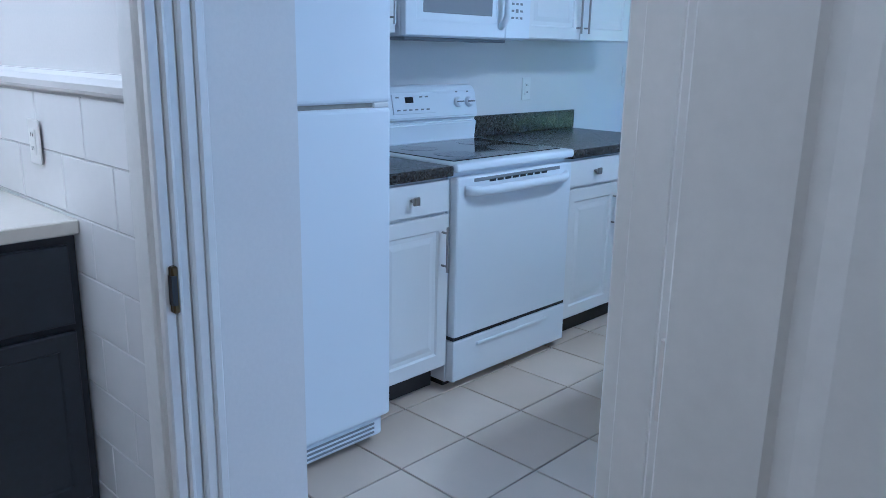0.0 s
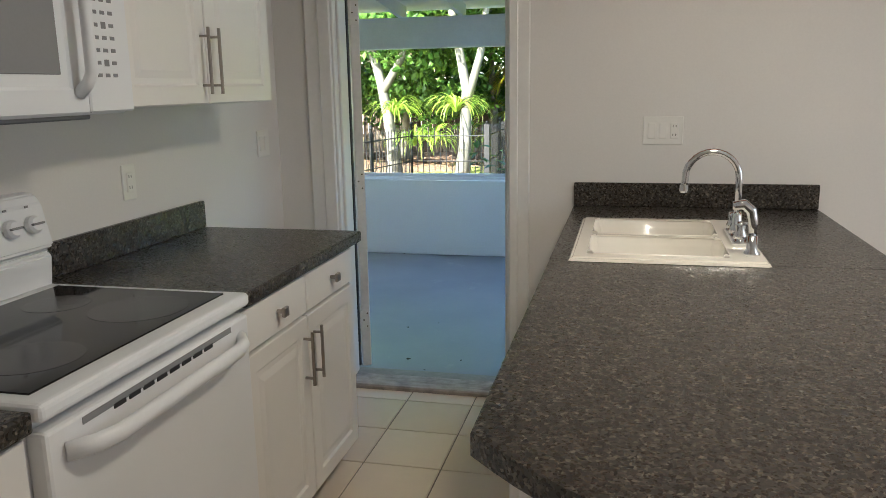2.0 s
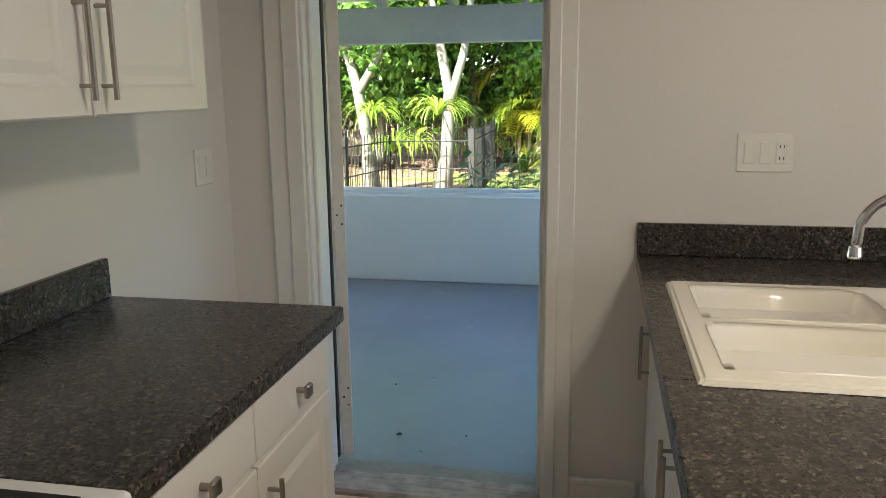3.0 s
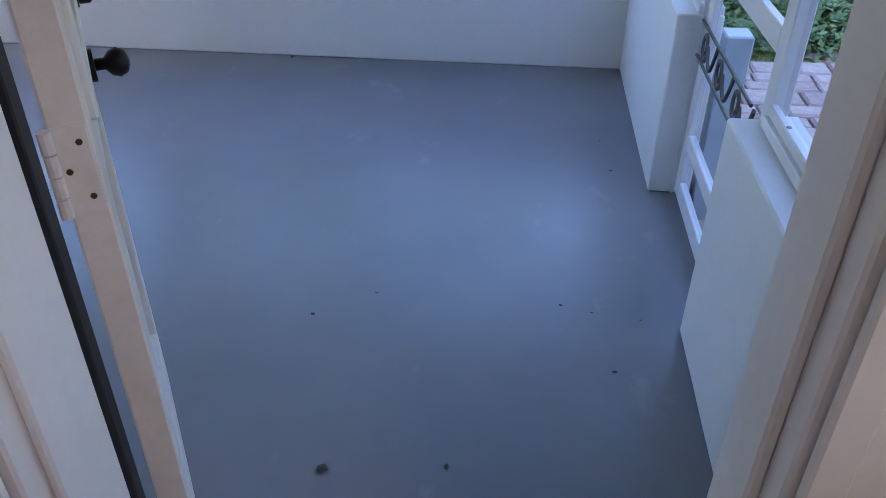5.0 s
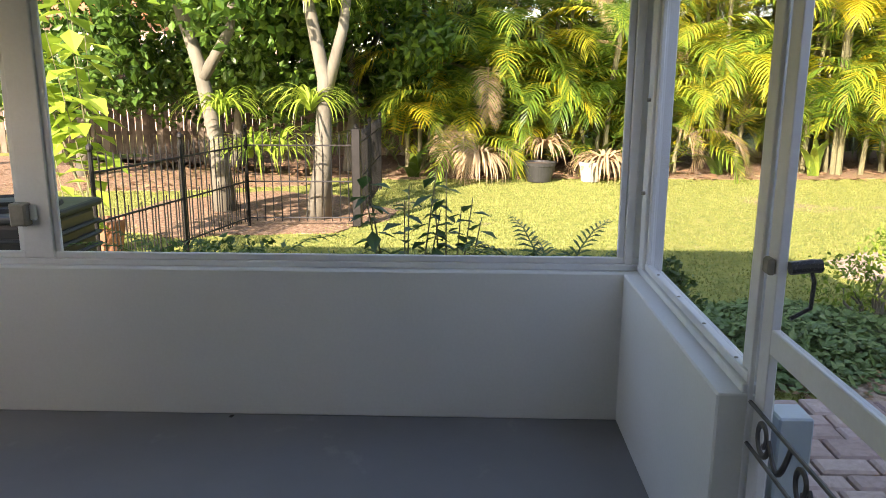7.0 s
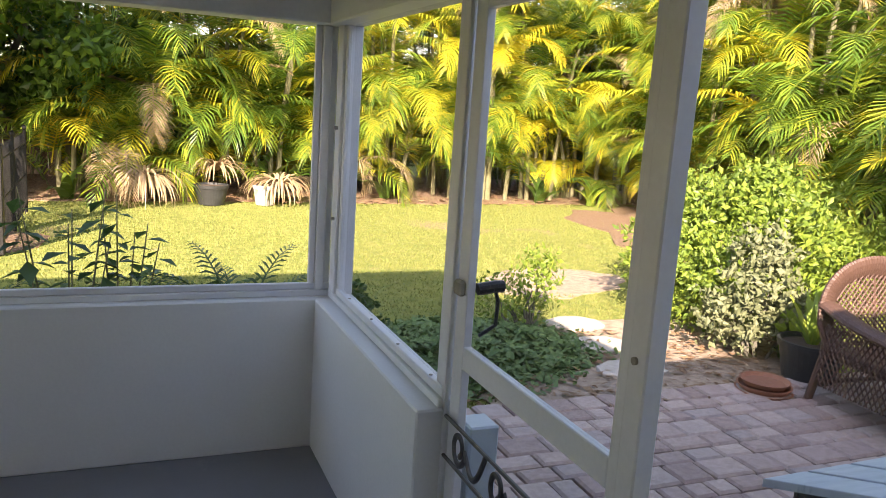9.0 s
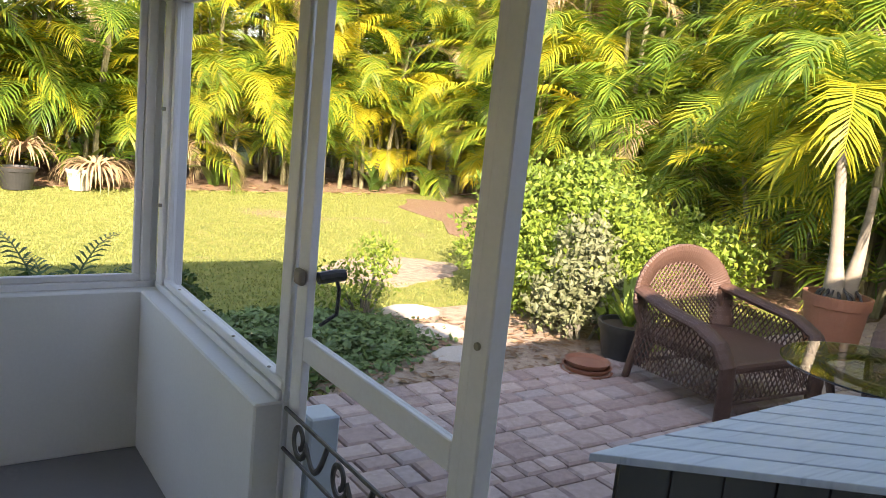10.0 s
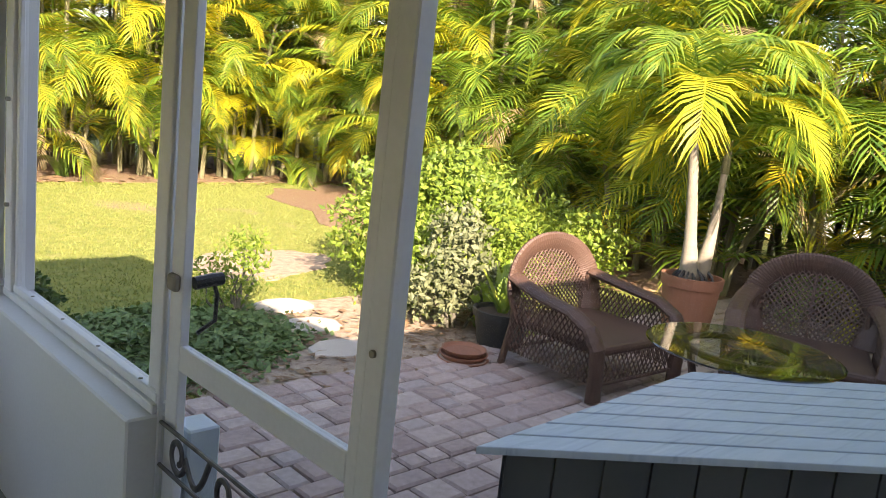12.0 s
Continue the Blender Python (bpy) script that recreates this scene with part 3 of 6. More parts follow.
upper_cabinet(2.43, 2.85, 1.395, 2.15, 1, (1,), "white wall cabinet beside the microwave")
upper_cabinet(2.855, 3.64, 1.81, 2.15, 2, (), "short white wall cabinet above the microwave")
upper_cabinet(3.645, 4.556, 1.395, 2.15, 2, (1, 0), "white two-door wall cabinet over the counter")
hk = thing("wall_hook", (-3.0, 4.56, 1.53), "small dark metal hook on the cabinet side", "hook")
part("hook_plate", box(-3.02, -2.985, 4.553, 4.562, 1.50, 1.56, 0.002), M_NICKEL, hk)
part("prong", tube([(-3.0, 4.56, 1.535), (-3.0, 4.60, 1.53), (-3.0, 4.612, 1.55)], 0.006, 6), M_NICKEL, hk)


def worktop(y0, y1, name, splash0, splash1):
    c = thing(name, (-2.8, (y0 + y1) / 2, 0.875), "dark speckled laminate worktop with low backsplash", "worktop")
    part("slab", box(-3.148, -2.495, y0, y1, 0.876, 0.916, 0.006, seg=2), M_COUNTER, c)
    part("backsplash", box(-3.148, -3.128, splash0, splash1, 0.917, 1.02, 0.003), M_COUNTER, c)


worktop(2.41, 2.832, "worktop", 2.41, 2.832)
worktop(3.598, 4.52, "worktop", 3.598, 4.51)


def stove():
    y0, y1 = 2.838, 3.592
    s = thing("electric_stove", (-2.8, (y0 + y1) / 2, 0), "white electric range with black glass cooktop", "stove")
    part("body", box(-3.13, -2.53, y0, y1, 0.03, 0.885, 0.004), M_APPL, s)
    part("base", box(-3.1, -2.56, y0 + 0.02, y1 - 0.02, 0.0, 0.035), M_BLACK, s)
    part("cooktop_rim", box(-3.13, -2.482, y0 - 0.003, y1 + 0.003, 0.888, 0.924, 0.012, seg=3), M_APPL, s)
    top = part("cooktop", box(-3.03, -2.535, y0 + 0.035, y1 - 0.035, 0.9235, 0.9275, 0.001), M_COOKTOP, s, "black ceramic glass")
    for x, y, r in ((-2.67, y0 + 0.2, 0.10), (-2.67, y1 - 0.2, 0.115), (-2.90, y0 + 0.2, 0.085), (-2.90, y1 - 0.2, 0.08)):
        part("burner", lathe([(r, 0.9275), (r, 0.9279), (r - 0.012, 0.9280)], (x, y, 0), 40), M_RING, top)
    # backguard, leaning, with rounded shoulders
    bm = bmesh.new()
    prof = [(-3.13, 0.92), (-3.065, 0.92), (-3.055, 1.01), (-3.075, 1.02), (-3.045, 1.035), (-3.07, 1.15), (-3.09, 1.175), (-3.13, 1.18)]
    for y, side in ((y0 + 0.01, 0), (y1 - 0.01, 1)):
        row = [bm.verts.new((x, y, z)) for x, z in prof]
        if side == 0:
            first = row
            bm.faces.new(row)
        else:
            bm.faces.new(row[::-1])
            for k in range(len(prof)):
                bm.faces.new((first[k], row[k], row[(k + 1) % len(prof)], first[(k + 1) % len(prof)]))
    bmesh.ops.recalc_face_normals(bm, faces=bm.faces)
    bmesh.ops.bevel(bm, geom=list(bm.edges), offset=0.006, segments=2, affect="EDGES")
    guard = part("backguard", bm, M_APPL, s)
    for y in (y0 + 0.075, y1 - 0.15, y1 - 0.075):
        m = Matrix.Translation((-3.056, y, 1.10)) @ pose(0, 0, 0, 0, 78, 0)
        part("knob", lathe([(0.024, 0), (0.024, 0.014), (0.018, 0.022)], seg=18, m=m), M_APPL, guard, "white control knob")
        b = box(-0.003, 0.003, -0.02, 0.02, 0.014, 0.028, 0.001)
        b.transform(m)
        part("grip", b, M_APPL_GREY, guard)
        b = box(-0.052, -0.046, -0.006, 0.006, 0.0, 0.002)
        b.transform(m)
        part("mark", b, M_APPL_GREY, guard)
    for y, z, w, h, mat, nm in ((3.16, 1.10, 0.26, 0.085, M_APPL, "control_panel"), (3.13, 1.118, 0.05, 0.026, M_DISPLAY, "display")):
        b = box(-0.003, 0.0045 if nm == "display" else 0.003, -w / 2, w / 2, -h / 2, h / 2, 0.001)
        b.transform(Matrix.Translation((-3.056 - (z - 1.095) * 0.22, y, z)) @ pose(0, 0, 0, 0, -12.5, 0))
        part(nm, b, mat, guard)
    for i in range(12):
        y = 3.06 + (i % 6) * 0.036
        z = 1.075 if i < 6 else 1.13
        if abs(y - 3.13) < 0.04 and i >= 6:
            continue
        b = box(0, 0.005, -0.009, 0.009, -0.003, 0.003)
        b.transform(Matrix.Translation((-3.056 - (z - 1.095) * 0.22, y, z)) @ pose(0, 0, 0, 0, -12.5, 0))
        part("button_mark", b, M_APPL_GREY, guard)
    # oven door, vents, handle, drawer
    door = part("oven_door", box(-2.53, -2.487, y0 + 0.006, y1 - 0.006, 0.225, 0.868, 0.008, seg=2), M_APPL, s)
    part("vent_recess", box(-2.50, -2.4855, y0 + 0.10, y1 - 0.10, 0.845, 0.859), M_APPL_GREY, door)
    for k in range(8):
        a = y0 + 0.19 + k * 0.048
        part("vent_slot", box(-2.50, -2.4845, a, a + 0.036, 0.838, 0.848), M_BLACK, door)
    ys = [y0 + 0.05 + (y1 - y0 - 0.1) * k / 14 for k in range(15)]
    pts = [(-2.487 + 0.045 * min(1, 3.2 * math.sin(math.pi * k / 14)), y, 0.815) for k, y in enumerate(ys)]
    part("handle", tube(pts, 0.015, 10, flat=1.25), M_APPL, door, smooth=True)
    part("gap", box(-2.53, -2.492, y0 + 0.006, y1 - 0.006, 0.213, 0.228), M_BLACK, s)
    dr = part("drawer", panel_face(facing(-2.487, y0 + 0.004, 0.04, 90), y1 - y0 - 0.008, 0.17, 0.04, [(0.01, 0)]), M_APPL, s)
    part("finger_pull", box(-2.49, -2.479, y0 + 0.14, y1 - 0.14, 0.165, 0.18, 0.005, seg=2), M_APPL, dr)


stove()


def microwave():
    y0, y1, z0, z1, f = 2.858, 3.638, 1.385, 1.805, -2.795
    s = thing("microwave", (-2.97, (y0 + y1) / 2, z0), "white over-the-range microwave under a wall cabinet", "microwave")
    part("body", box(-3.148, f - 0.03, y0, y1, z0, z1, 0.006, seg=2), M_APPL, s)
    part("underside", box(-3.1, f - 0.06, y0 + 0.05, y1 - 0.1, z0 - 0.012, z0 + 0.002, 0.004), M_APPL_GREY, s)
    part("vent_grille", box(f - 0.04, f - 0.004, y0, y1, z1 - 0.045, z1, 0.005), M_APPL, s)
    for k in range(3):
        part("grille_slot", box(f - 0.02, f - 0.002, y0 + 0.03, y1 - 0.03, z1 - 0.037 + k * 0.012, z1 - 0.033 + k * 0.012), M_APPL_GREY, s)
    d = part("door", panel_face(facing(f, y0 + 0.002, z0 + 0.006, 90), 0.60, 0.365, 0.03, [(0.03, 0.0), (0.055, 0.0), (0.062, 0.004)]), M_APPL, s)
    part("door_glass", box(f - 0.01, f - 0.001, y0 + 0.10, y0 + 0.515, z0 + 0.095, z0 + 0.305, 0.002), M_APPL_GREY, d, "grey tinted window")
    pts = [(f + 0.042 * min(1, 2.6 * math.sin(math.pi * k / 12)), y0 + 0.565, z0 + 0.05 + 0.30 * k / 12) for k in range(13)]
    part("handle", tube(pts, 0.015, 10, flat=1.0), M_APPL, d, smooth=True)
    p = part("control_panel", box(f - 0.03, f - 0.0005, y0 + 0.607, y1 - 0.002, z0 + 0.006, z1 - 0.05, 0.004), M_APPL, s)
    part("display", box(f - 0.01, f + 0.001, y0 + 0.635, y0 + 0.725, z1 - 0.118, z1 - 0.072), M_DISPLAY, p)
    for r in range(7):
        for q in range(3):
            big = r in (2, 5) and q == 1
            h = 0.008 if big else 0.0045
            a = y0 + 0.642 + q * 0.03
            z = z1 - 0.145 - r * 0.03
            part("button_mark", box(f - 0.01, f + 0.0007, a, a + 0.017, z - h, z + h), M_APPL_GREY, p)
    return s


microwave()


def refrigerator():
    y0, y1, f = 1.665, 2.392, -2.36
    s = thing("refrigerator", (-2.75, (y0 + y1) / 2, 0), "white top-freezer refrigerator in the kitchen alcove", "refrigerator")
    part("cabinet_body", box(-3.13, f - 0.07, y0 + 0.005, y1 - 0.005, 0.05, 1.68, 0.006, seg=2), M_APPL, s)
    part("fridge_door", box(f - 0.065, f, y0, y1, 0.105, 1.158, 0.014, seg=3), M_APPL, s)
    fz = part("freezer_door", box(f - 0.065, f, y0, y1, 1.172, 1.685, 0.014, seg=3), M_APPL, s)
    part("badge", box(f - 0.002, f + 0.002, y1 - 0.09, y1 - 0.05, 1.60, 1.612, 0.001), M_NICKEL, fz)
    part("gasket", box(f - 0.07, f - 0.015, y0 + 0.01, y1 - 0.01, 1.155, 1.175), M_BOXGREY, s)
    part("hinge", box(f - 0.06, f - 0.004, y1 - 0.07, y1 - 0.008, 1.157, 1.173, 0.003), M_PLATE, s)
    g = part("toe_grille", box(f - 0.08, f - 0.02, y0 + 0.01, y1 - 0.02, 0.028, 0.10, 0.01), M_APPL, s)
    for k in range(3):
        part("grille_slot", box(f - 0.025, f - 0.018, y0 + 0.04, y1 - 0.06, 0.045 + k * 0.016, 0.052 + k * 0.016), M_APPL_GREY, g)
    for y in (y0 + 0.06, y1 - 0.06):
        part("roller", tube([(f - 0.1, y - 0.015, 0.025), (f - 0.1, y + 0.015, 0.025)], 0.025, 12), M_BLACK, s)
        part("rear_roller", tube([(-3.05, y - 0.015, 0.025), (-3.05, y + 0.015, 0.025)], 0.025, 12), M_BLACK, s)


refrigerator()


def peninsula():
    x0, x1 = -1.705, -1.105
    c = thing("peninsula_cabinet", (-1.4, 4.1, 0), "white peninsula base cabinet with plain end panel", "cabinet", "white kitchen cabinets")
    part("body", box(x0 + 0.022, x1, 2.95, 5.25, 0.10, 0.873, 0.002), M_CAB, c)
    part("end_panel", box(x0 + 0.02, x1 + 0.03, 2.925, 2.95, 0.0, 0.873, 0.003), M_CAB, c)
    part("corner_post", box(x1 + 0.031, x1 + 0.085, 2.918, 2.972, 0.0, 0.873, 0.004), M_CAB, c)
    part("back_panel", box(x1, x1 + 0.03, 2.972, 5.25, 0.0, 0.873, 0.002), M_CAB, c)
    part("toe_kick", box(x0 + 0.09, x1, 2.96, 5.24, 0.0, 0.10), M_TOE, c)
    ys = [2.955, 3.41, 3.87, 4.33, 4.79, 5.24]
    for i, (a, b) in enumerate(zip(ys, ys[1:])):
        w = b - a - 0.008
        dr = part("drawer", panel_face(facing(x0, b - 0.004, 0.742, -90), w, 0.122, 0.022, [(0.006, 0.0)]), M_CAB, c)
        square_knob(dr, facing(x0, (a + b) / 2, 0.806, -90))
        d = part("door", panel_face(facing(x0, b - 0.004, 0.115, -90), w, 0.615, 0.022, RAISED), M_CAB, c)
        bar_handle(d, facing(x0, (a + 0.04) if i % 2 else (b - 0.04), 0.60, -90), 0.13)
    # top with a bowed end and a cut-out for the sink
    t = thing("peninsula_worktop", (-1.25, 4.0, 0.875), "dark speckled laminate peninsula worktop, bowed end", "worktop")
    xl, xr = -1.757, -0.762
    n = 24
    arc = [(xl + (xr - xl) * k / n, 2.90 - 0.275 * (1 - (2 * k / n - 1) ** 2)) for k in range(n + 1)]
    sx0, sx1, sy0, sy1 = -1.665, -1.155, 4.15, 4.83
    part("bowed_slab", prism(arc + [(xr, sy0), (xl, sy0)], 0.874, 0.915, 0.004), M_COUNTER, t)
    part("sink_side_slab", box(xl, sx0, sy0, sy1, 0.874, 0.915), M_COUNTER, t)
    part("sink_side_slab", box(sx1, xr, sy0, sy1, 0.874, 0.915), M_COUNTER, t)
    part("rear_slab", box(xl, xr, sy1, BACK - 0.002, 0.874, 0.915), M_COUNTER, t)
    part("backsplash", box(xl, xr, BACK - 0.022, BACK - 0.002, 0.916, 1.018, 0.003), M_COUNTER, t)


peninsula()


def sink():
    x0, x1, y0, y1, z = -1.69, -1.128, 4.125, 4.855, 0.9165
    s = thing("kitchen_sink", (-1.41, 4.49, 0.917), "cream enamel double-bowl kitchen sink in dark worktop", "sink")
    xs = [x0, x0 + 0.045, x1 - 0.10, x1]
    yb = [y0, y0 + 0.05, 4.47, 4.51, y1 - 0.05, y1]
    bm = bmesh.new()
    for i in range(3):
        for j in range(5):
            if i == 1 and j in (1, 3):
                continue
            vs = [bm.verts.new(p) for p in ((xs[i], yb[j], z + 0.013), (xs[i + 1], yb[j], z + 0.013), (xs[i + 1], yb[j + 1], z + 0.013), (xs[i], yb[j + 1], z + 0.013))]
            bm.faces.new(vs)
    bmesh.ops.remove_doubles(bm, verts=bm.verts, dist=1e-5)
    border = [e for e in bm.edges if len(e.link_faces) == 1 and all(abs(v.co.x - x0) < 1e-4 or abs(v.co.x - x1) < 1e-4 or abs(v.co.y - y0) < 1e-4 or abs(v.co.y - y1) < 1e-4 for v in e.verts)]
    out = bmesh.ops.extrude_edge_only(bm, edges=border)["geom"]
    for v in (g for g in out if isinstance(g, bmesh.types.BMVert)):
        v.co.z = z
        v.co.x += 0.008 if v.co.x > -1.4 else -0.008
        v.co.y += 0.008 if v.co.y > 4.49 else -0.008
    bmesh.ops.recalc_face_normals(bm, faces=bm.faces)
    bmesh.ops.bevel(bm, geom=[e for e in bm.edges if len(e.link_faces) == 2 and e.calc_face_angle(0) > 0.3], offset=0.006, segments=2, affect="EDGES")
    part("rim", bm, M_SINK, s)
    for a, b in ((yb[1], yb[2]), (yb[3], yb[4])):
        bm = bmesh.new()
        rows = []
        for inset, depth in ((0.0, 0.013), (0.006, 0.0), (0.02, -0.12), (0.05, -0.155)):
            rows.append([bm.verts.new(p) for p in ((xs[1] + inset, a + inset, z + depth), (xs[2] - inset, a + inset, z + depth), (xs[2] - inset, b - inset, z + depth), (xs[1] + inset, b - inset, z + depth))])
        for p, q in zip(rows, rows[1:]):
            for k in range(4):
                bm.faces.new((p[k], p[(k + 1) % 4], q[(k + 1) % 4], q[k]))
        bm.faces.new(rows[-1])
        bmesh.ops.bevel(bm, geom=[e for e in bm.edges if len(e.link_faces) == 2], offset=0.018, segments=3, affect="EDGES")
        bowl = part("bowl", bm, M_SINK, s, smooth=True)
        part("drain", lathe([(0.04, z - 0.154), (0.035, z - 0.15), (0.01, z - 0.152)], ((xs[1] + xs[2]) / 2, (a + b) / 2, 0), 20), M_CHROME, bowl)


sink()


def faucet():
    x, y, z = -1.175, 4.49, 0.930
    s = thing("kitchen_faucet", (x, y, z), "chrome gooseneck kitchen faucet with two lever handles", "faucet")
    part("base_plate", box(x - 0.028, x + 0.028, y - 0.13, y + 0.13, z, z + 0.012, 0.005, seg=2), M_CHROME, s)
    pts = [(x, y, z + 0.01), (x, y, z + 0.19)] + [(x - 0.085 + 0.085 * math.cos(a), y, z + 0.20 + 0.085 * math.sin(a)) for a in [math.pi * k / 14 for k in range(14)]] + [(x - 0.17, y, z + 0.185), (x - 0.172, y, z + 0.165)]
    part("spout", tube(pts, 0.011, 12), M_CHROME, s, smooth=True)
    part("spout_collar", lathe([(0.022, 0.01), (0.024, 0.03), (0.016, 0.05), (0.016, 0.075), (0.011, 0.09)], (x, y, z), 18), M_CHROME, s, smooth=True)
    part("aerator", lathe([(0.013, 0.150), (0.015, 0.155), (0.013, 0.175)], (x - 0.172, y, z), 14), M_CHROME, s)
    for dy in (-0.1, 0.1):
        h = part("handle_base", lathe([(0.022, 0.01), (0.02, 0.03), (0.014, 0.045), (0.017, 0.06), (0.013, 0.072)], (x, y + dy, z), 16), M_CHROME, s, smooth=True)
        part("lever", tube([(x, y + dy, z + 0.066), (x + 0.02, y + dy * 1.3, z + 0.07), (x + 0.035, y + dy * 1.75, z + 0.082)], 0.006, 8), M_CHROME, h, smooth=True)
    s2 = thing("sink_sprayer", (-1.165, 4.215, 0.93), "chrome pull-out sprayer beside the faucet", "sprayer")
    part("holder", lathe([(0.024, 0.0), (0.024, 0.008), (0.016, 0.02), (0.015, 0.06)], (-1.165, 4.215, 0.93), 16), M_CHROME, s2, smooth=True)
    part("spray_head", tube([(-1.165, 4.215, 0.985), (-1.165, 4.215, 1.03), (-1.172, 4.213, 1.065), (-1.195, 4.21, 1.085), (-1.225, 4.205, 1.08)], 0.013, 12, radii=[0.011, 0.014, 0.016, 0.016, 0.013]), M_CHROME, s2, smooth=True)


faucet()


def wall_plate(name, label, m, w, h, items):
    """A plate on a wall. items: (kind, offset)."""
    s = thing(name, m.translation, label, "switch" if "switch" in name else "outlet")
    b = box(-w / 2, w / 2, -0.006, 0, -h / 2, h / 2, 0.0025)
    b.transform(m)
    pl = part("cover_plate", b, M_PLATE, s)
    for kind, dx in items:
        b = box(dx - 0.0165, dx + 0.0165, -0.0095, -0.004, -0.033, 0.033, 0.002)
        b.transform(m)
        ins = part("rocker" if kind == "rocker" else "receptacle", b, M_PLATE, s)
        if kind != "rocker":
            for dz in (-0.018, 0.018):
                for sx in (-0.006, 0.006):
                    b = box(dx + sx - 0.0013, dx + sx + 0.0013, -0.0102, -0.009, dz - 0.004, dz + 0.006)
                    b.transform(m)
                    part("slot", b, M_BLACK, ins)
    return s


wall_plate("light_switch", "white three-gang switch and outlet plate above the backsplash", pose(-1.39, BACK, 1.24), 0.165, 0.118, [("rocker", -0.046), ("rocker", 0.0), ("outlet", 0.046)])
wall_plate("wall_outlet", "white double outlet on the wall above the worktop", facing(-3.15, 4.075, 1.145, 90), 0.072, 0.118, [("outlet", 0)])
wall_plate("light_switch", "white two-gang switch plate near the porch door", facing(-3.15, 5.08, 1.20, 90), 0.115, 0.118, [("rocker", -0.023), ("rocker", 0.023)])
wall_plate("bath_outlet", "white outlet on the tiled bathroom wall", pose(-2.72, 1.452, 1.08), 0.072, 0.118, [("outlet", 0)])
cl = thing("ceiling_light", (-1.1, 3.6, CEIL), "round frosted ceiling light in the kitchen", "ceiling light")
part("rim", lathe([(0.17, -0.03), (0.175, -0.015), (0.17, 0.0)], (-1.1, 3.6, CEIL), 32), M_CHROME, cl)
dome = part("diffuser", lathe([(0.02, -0.10), (0.10, -0.085), (0.15, -0.05), (0.16, -0.03)], (-1.1, 3.6, CEIL), 32), M_LAMPGLASS, cl, smooth=True)
dome.visible_shadow = False

# ---- porch ----
tagged(part("porch_floor", box(-6.75, -1.62, 5.41, 9.07, -0.5, FLOOR_P), M_PORCHFLOOR), "smooth blue-grey painted concrete porch floor", "floor", kind="structure")
TOP, HB, HT = 0.575, 1.785, 2.06
bm = box(-6.75, -1.62, FAR, 9.07, FLOOR_P, TOP, 0.006)
tagged(part("porch_wall_far", bm, M_STUCCO), "white painted half-height porch wall", "wall", kind="structure")
tagged(part("porch_wall_side", box(SIDE, -1.62, 7.545, FAR, FLOOR_P, TOP, 0.006), M_STUCCO), "white painted half-height porch wall", "wall", kind="structure")
tagged(part("porch_wall_near", box(SIDE, -1.62, 5.41, 6.665, FLOOR_P, TOP, 0.006), M_STUCCO), "white painted half-height porch wall by the house", "wall", kind="structure")
# Out of view; its height is set by how much daylight the porch needs.
tagged(part("unseen_porch_wall", box(-6.75, -6.58, 5.41, FAR, FLOOR_P, 1.1, 0.006), M_STUCCO), "unseen white porch end wall, height set to limit daylight", "wall", kind="structure")
tagged(part("house_wall_outside", box(-6.75, -3.3, 5.26, 5.41, -0.5, 2.6), M_STUCCO), "white painted outside house wall", "wall", kind="structure")


def frame_run(name, a, b, along, posts, inset):
    """Screen framing on a half wall: sill, posts, header."""
    fr = thing(name, ((a + b) / 2 if along == "x" else inset, inset if along == "x" else (a + b) / 2, TOP), "white painted wood screen frame on the porch wall", "screen frame", kind="structure")

    def piece(nm, u0, u1, d0, d1, z0, z1):
        bb = box(u0, u1, inset + d0, inset + d1, z0, z1, 0.004) if along == "x" else box(inset + d0, inset + d1, u0, u1, z0, z1, 0.004)
        return part(nm, bb, M_PORCHWOOD, fr)
    piece("sill", a, b, 0.0, 0.09, TOP, TOP + 0.03)
    piece("screen_bead", a, b, 0.012, 0.035, TOP + 0.03, TOP + 0.06)
    for p0, p1 in posts:
        piece("post", p0, p1, 0.0, 0.09, TOP + 0.03, HB)
        piece("bead", p0 - 0.03, p0, 0.015, 0.035, TOP + 0.06, HB)
        piece("bead", p1, p1 + 0.03, 0.015, 0.035, TOP + 0.06, HB)
    return fr, piece


far_frame, piece = frame_run("screen_frame_far", -6.75, -1.70, "x", [(-4.56, -4.42), (-6.7, -6.58), (-1.775, -1.735)], FAR + 0.05)
side_frame, piece = frame_run("screen_frame_side", 7.55, 8.95, "y", [(8.85, 8.93)], -1.715)
near_frame, piece = frame_run("screen_frame_near", 5.42, 6.62, "y", [(5.42, 5.50)], -1.715)
for run, y0, y1 in ((side_frame, 7.6, 8.8), (near_frame, 5.5, 6.62)):
    for k in range(4):
        y = y0 + 0.08 + (y1 - y0 - 0.1) * k / 3.4
        part("screw_head", lathe([(0.007, 0), (0.006, 0.003), (0.002, 0.004)], (-1.692, y, TOP + 0.0595), 8), M_BOXGREY, run)
for z in (0.95, 1.35):
    part("screw_head", tube([(-1.72, 8.86, z), (-1.735, 8.86, z)], 0.008, 8), M_BOXGREY, side_frame)
hd = thing("porch_header", (-4, 9, HB), "white painted header beam over the screens", "beam", kind="structure")
part("far_beam", box(-6.75, -1.62, FAR - 0.01, 9.06, HB, HT, 0.006), M_PORCHWOOD, hd)
part("left_beam", box(-6.75, -6.6, 5.41, FAR - 0.012, HB, HT, 0.006), M_PORCHWOOD, hd)
part("side_beam", box(-1.765, -1.62, 5.41, FAR - 0.012, HB, HT, 0.006), M_PORCHWOOD, hd)


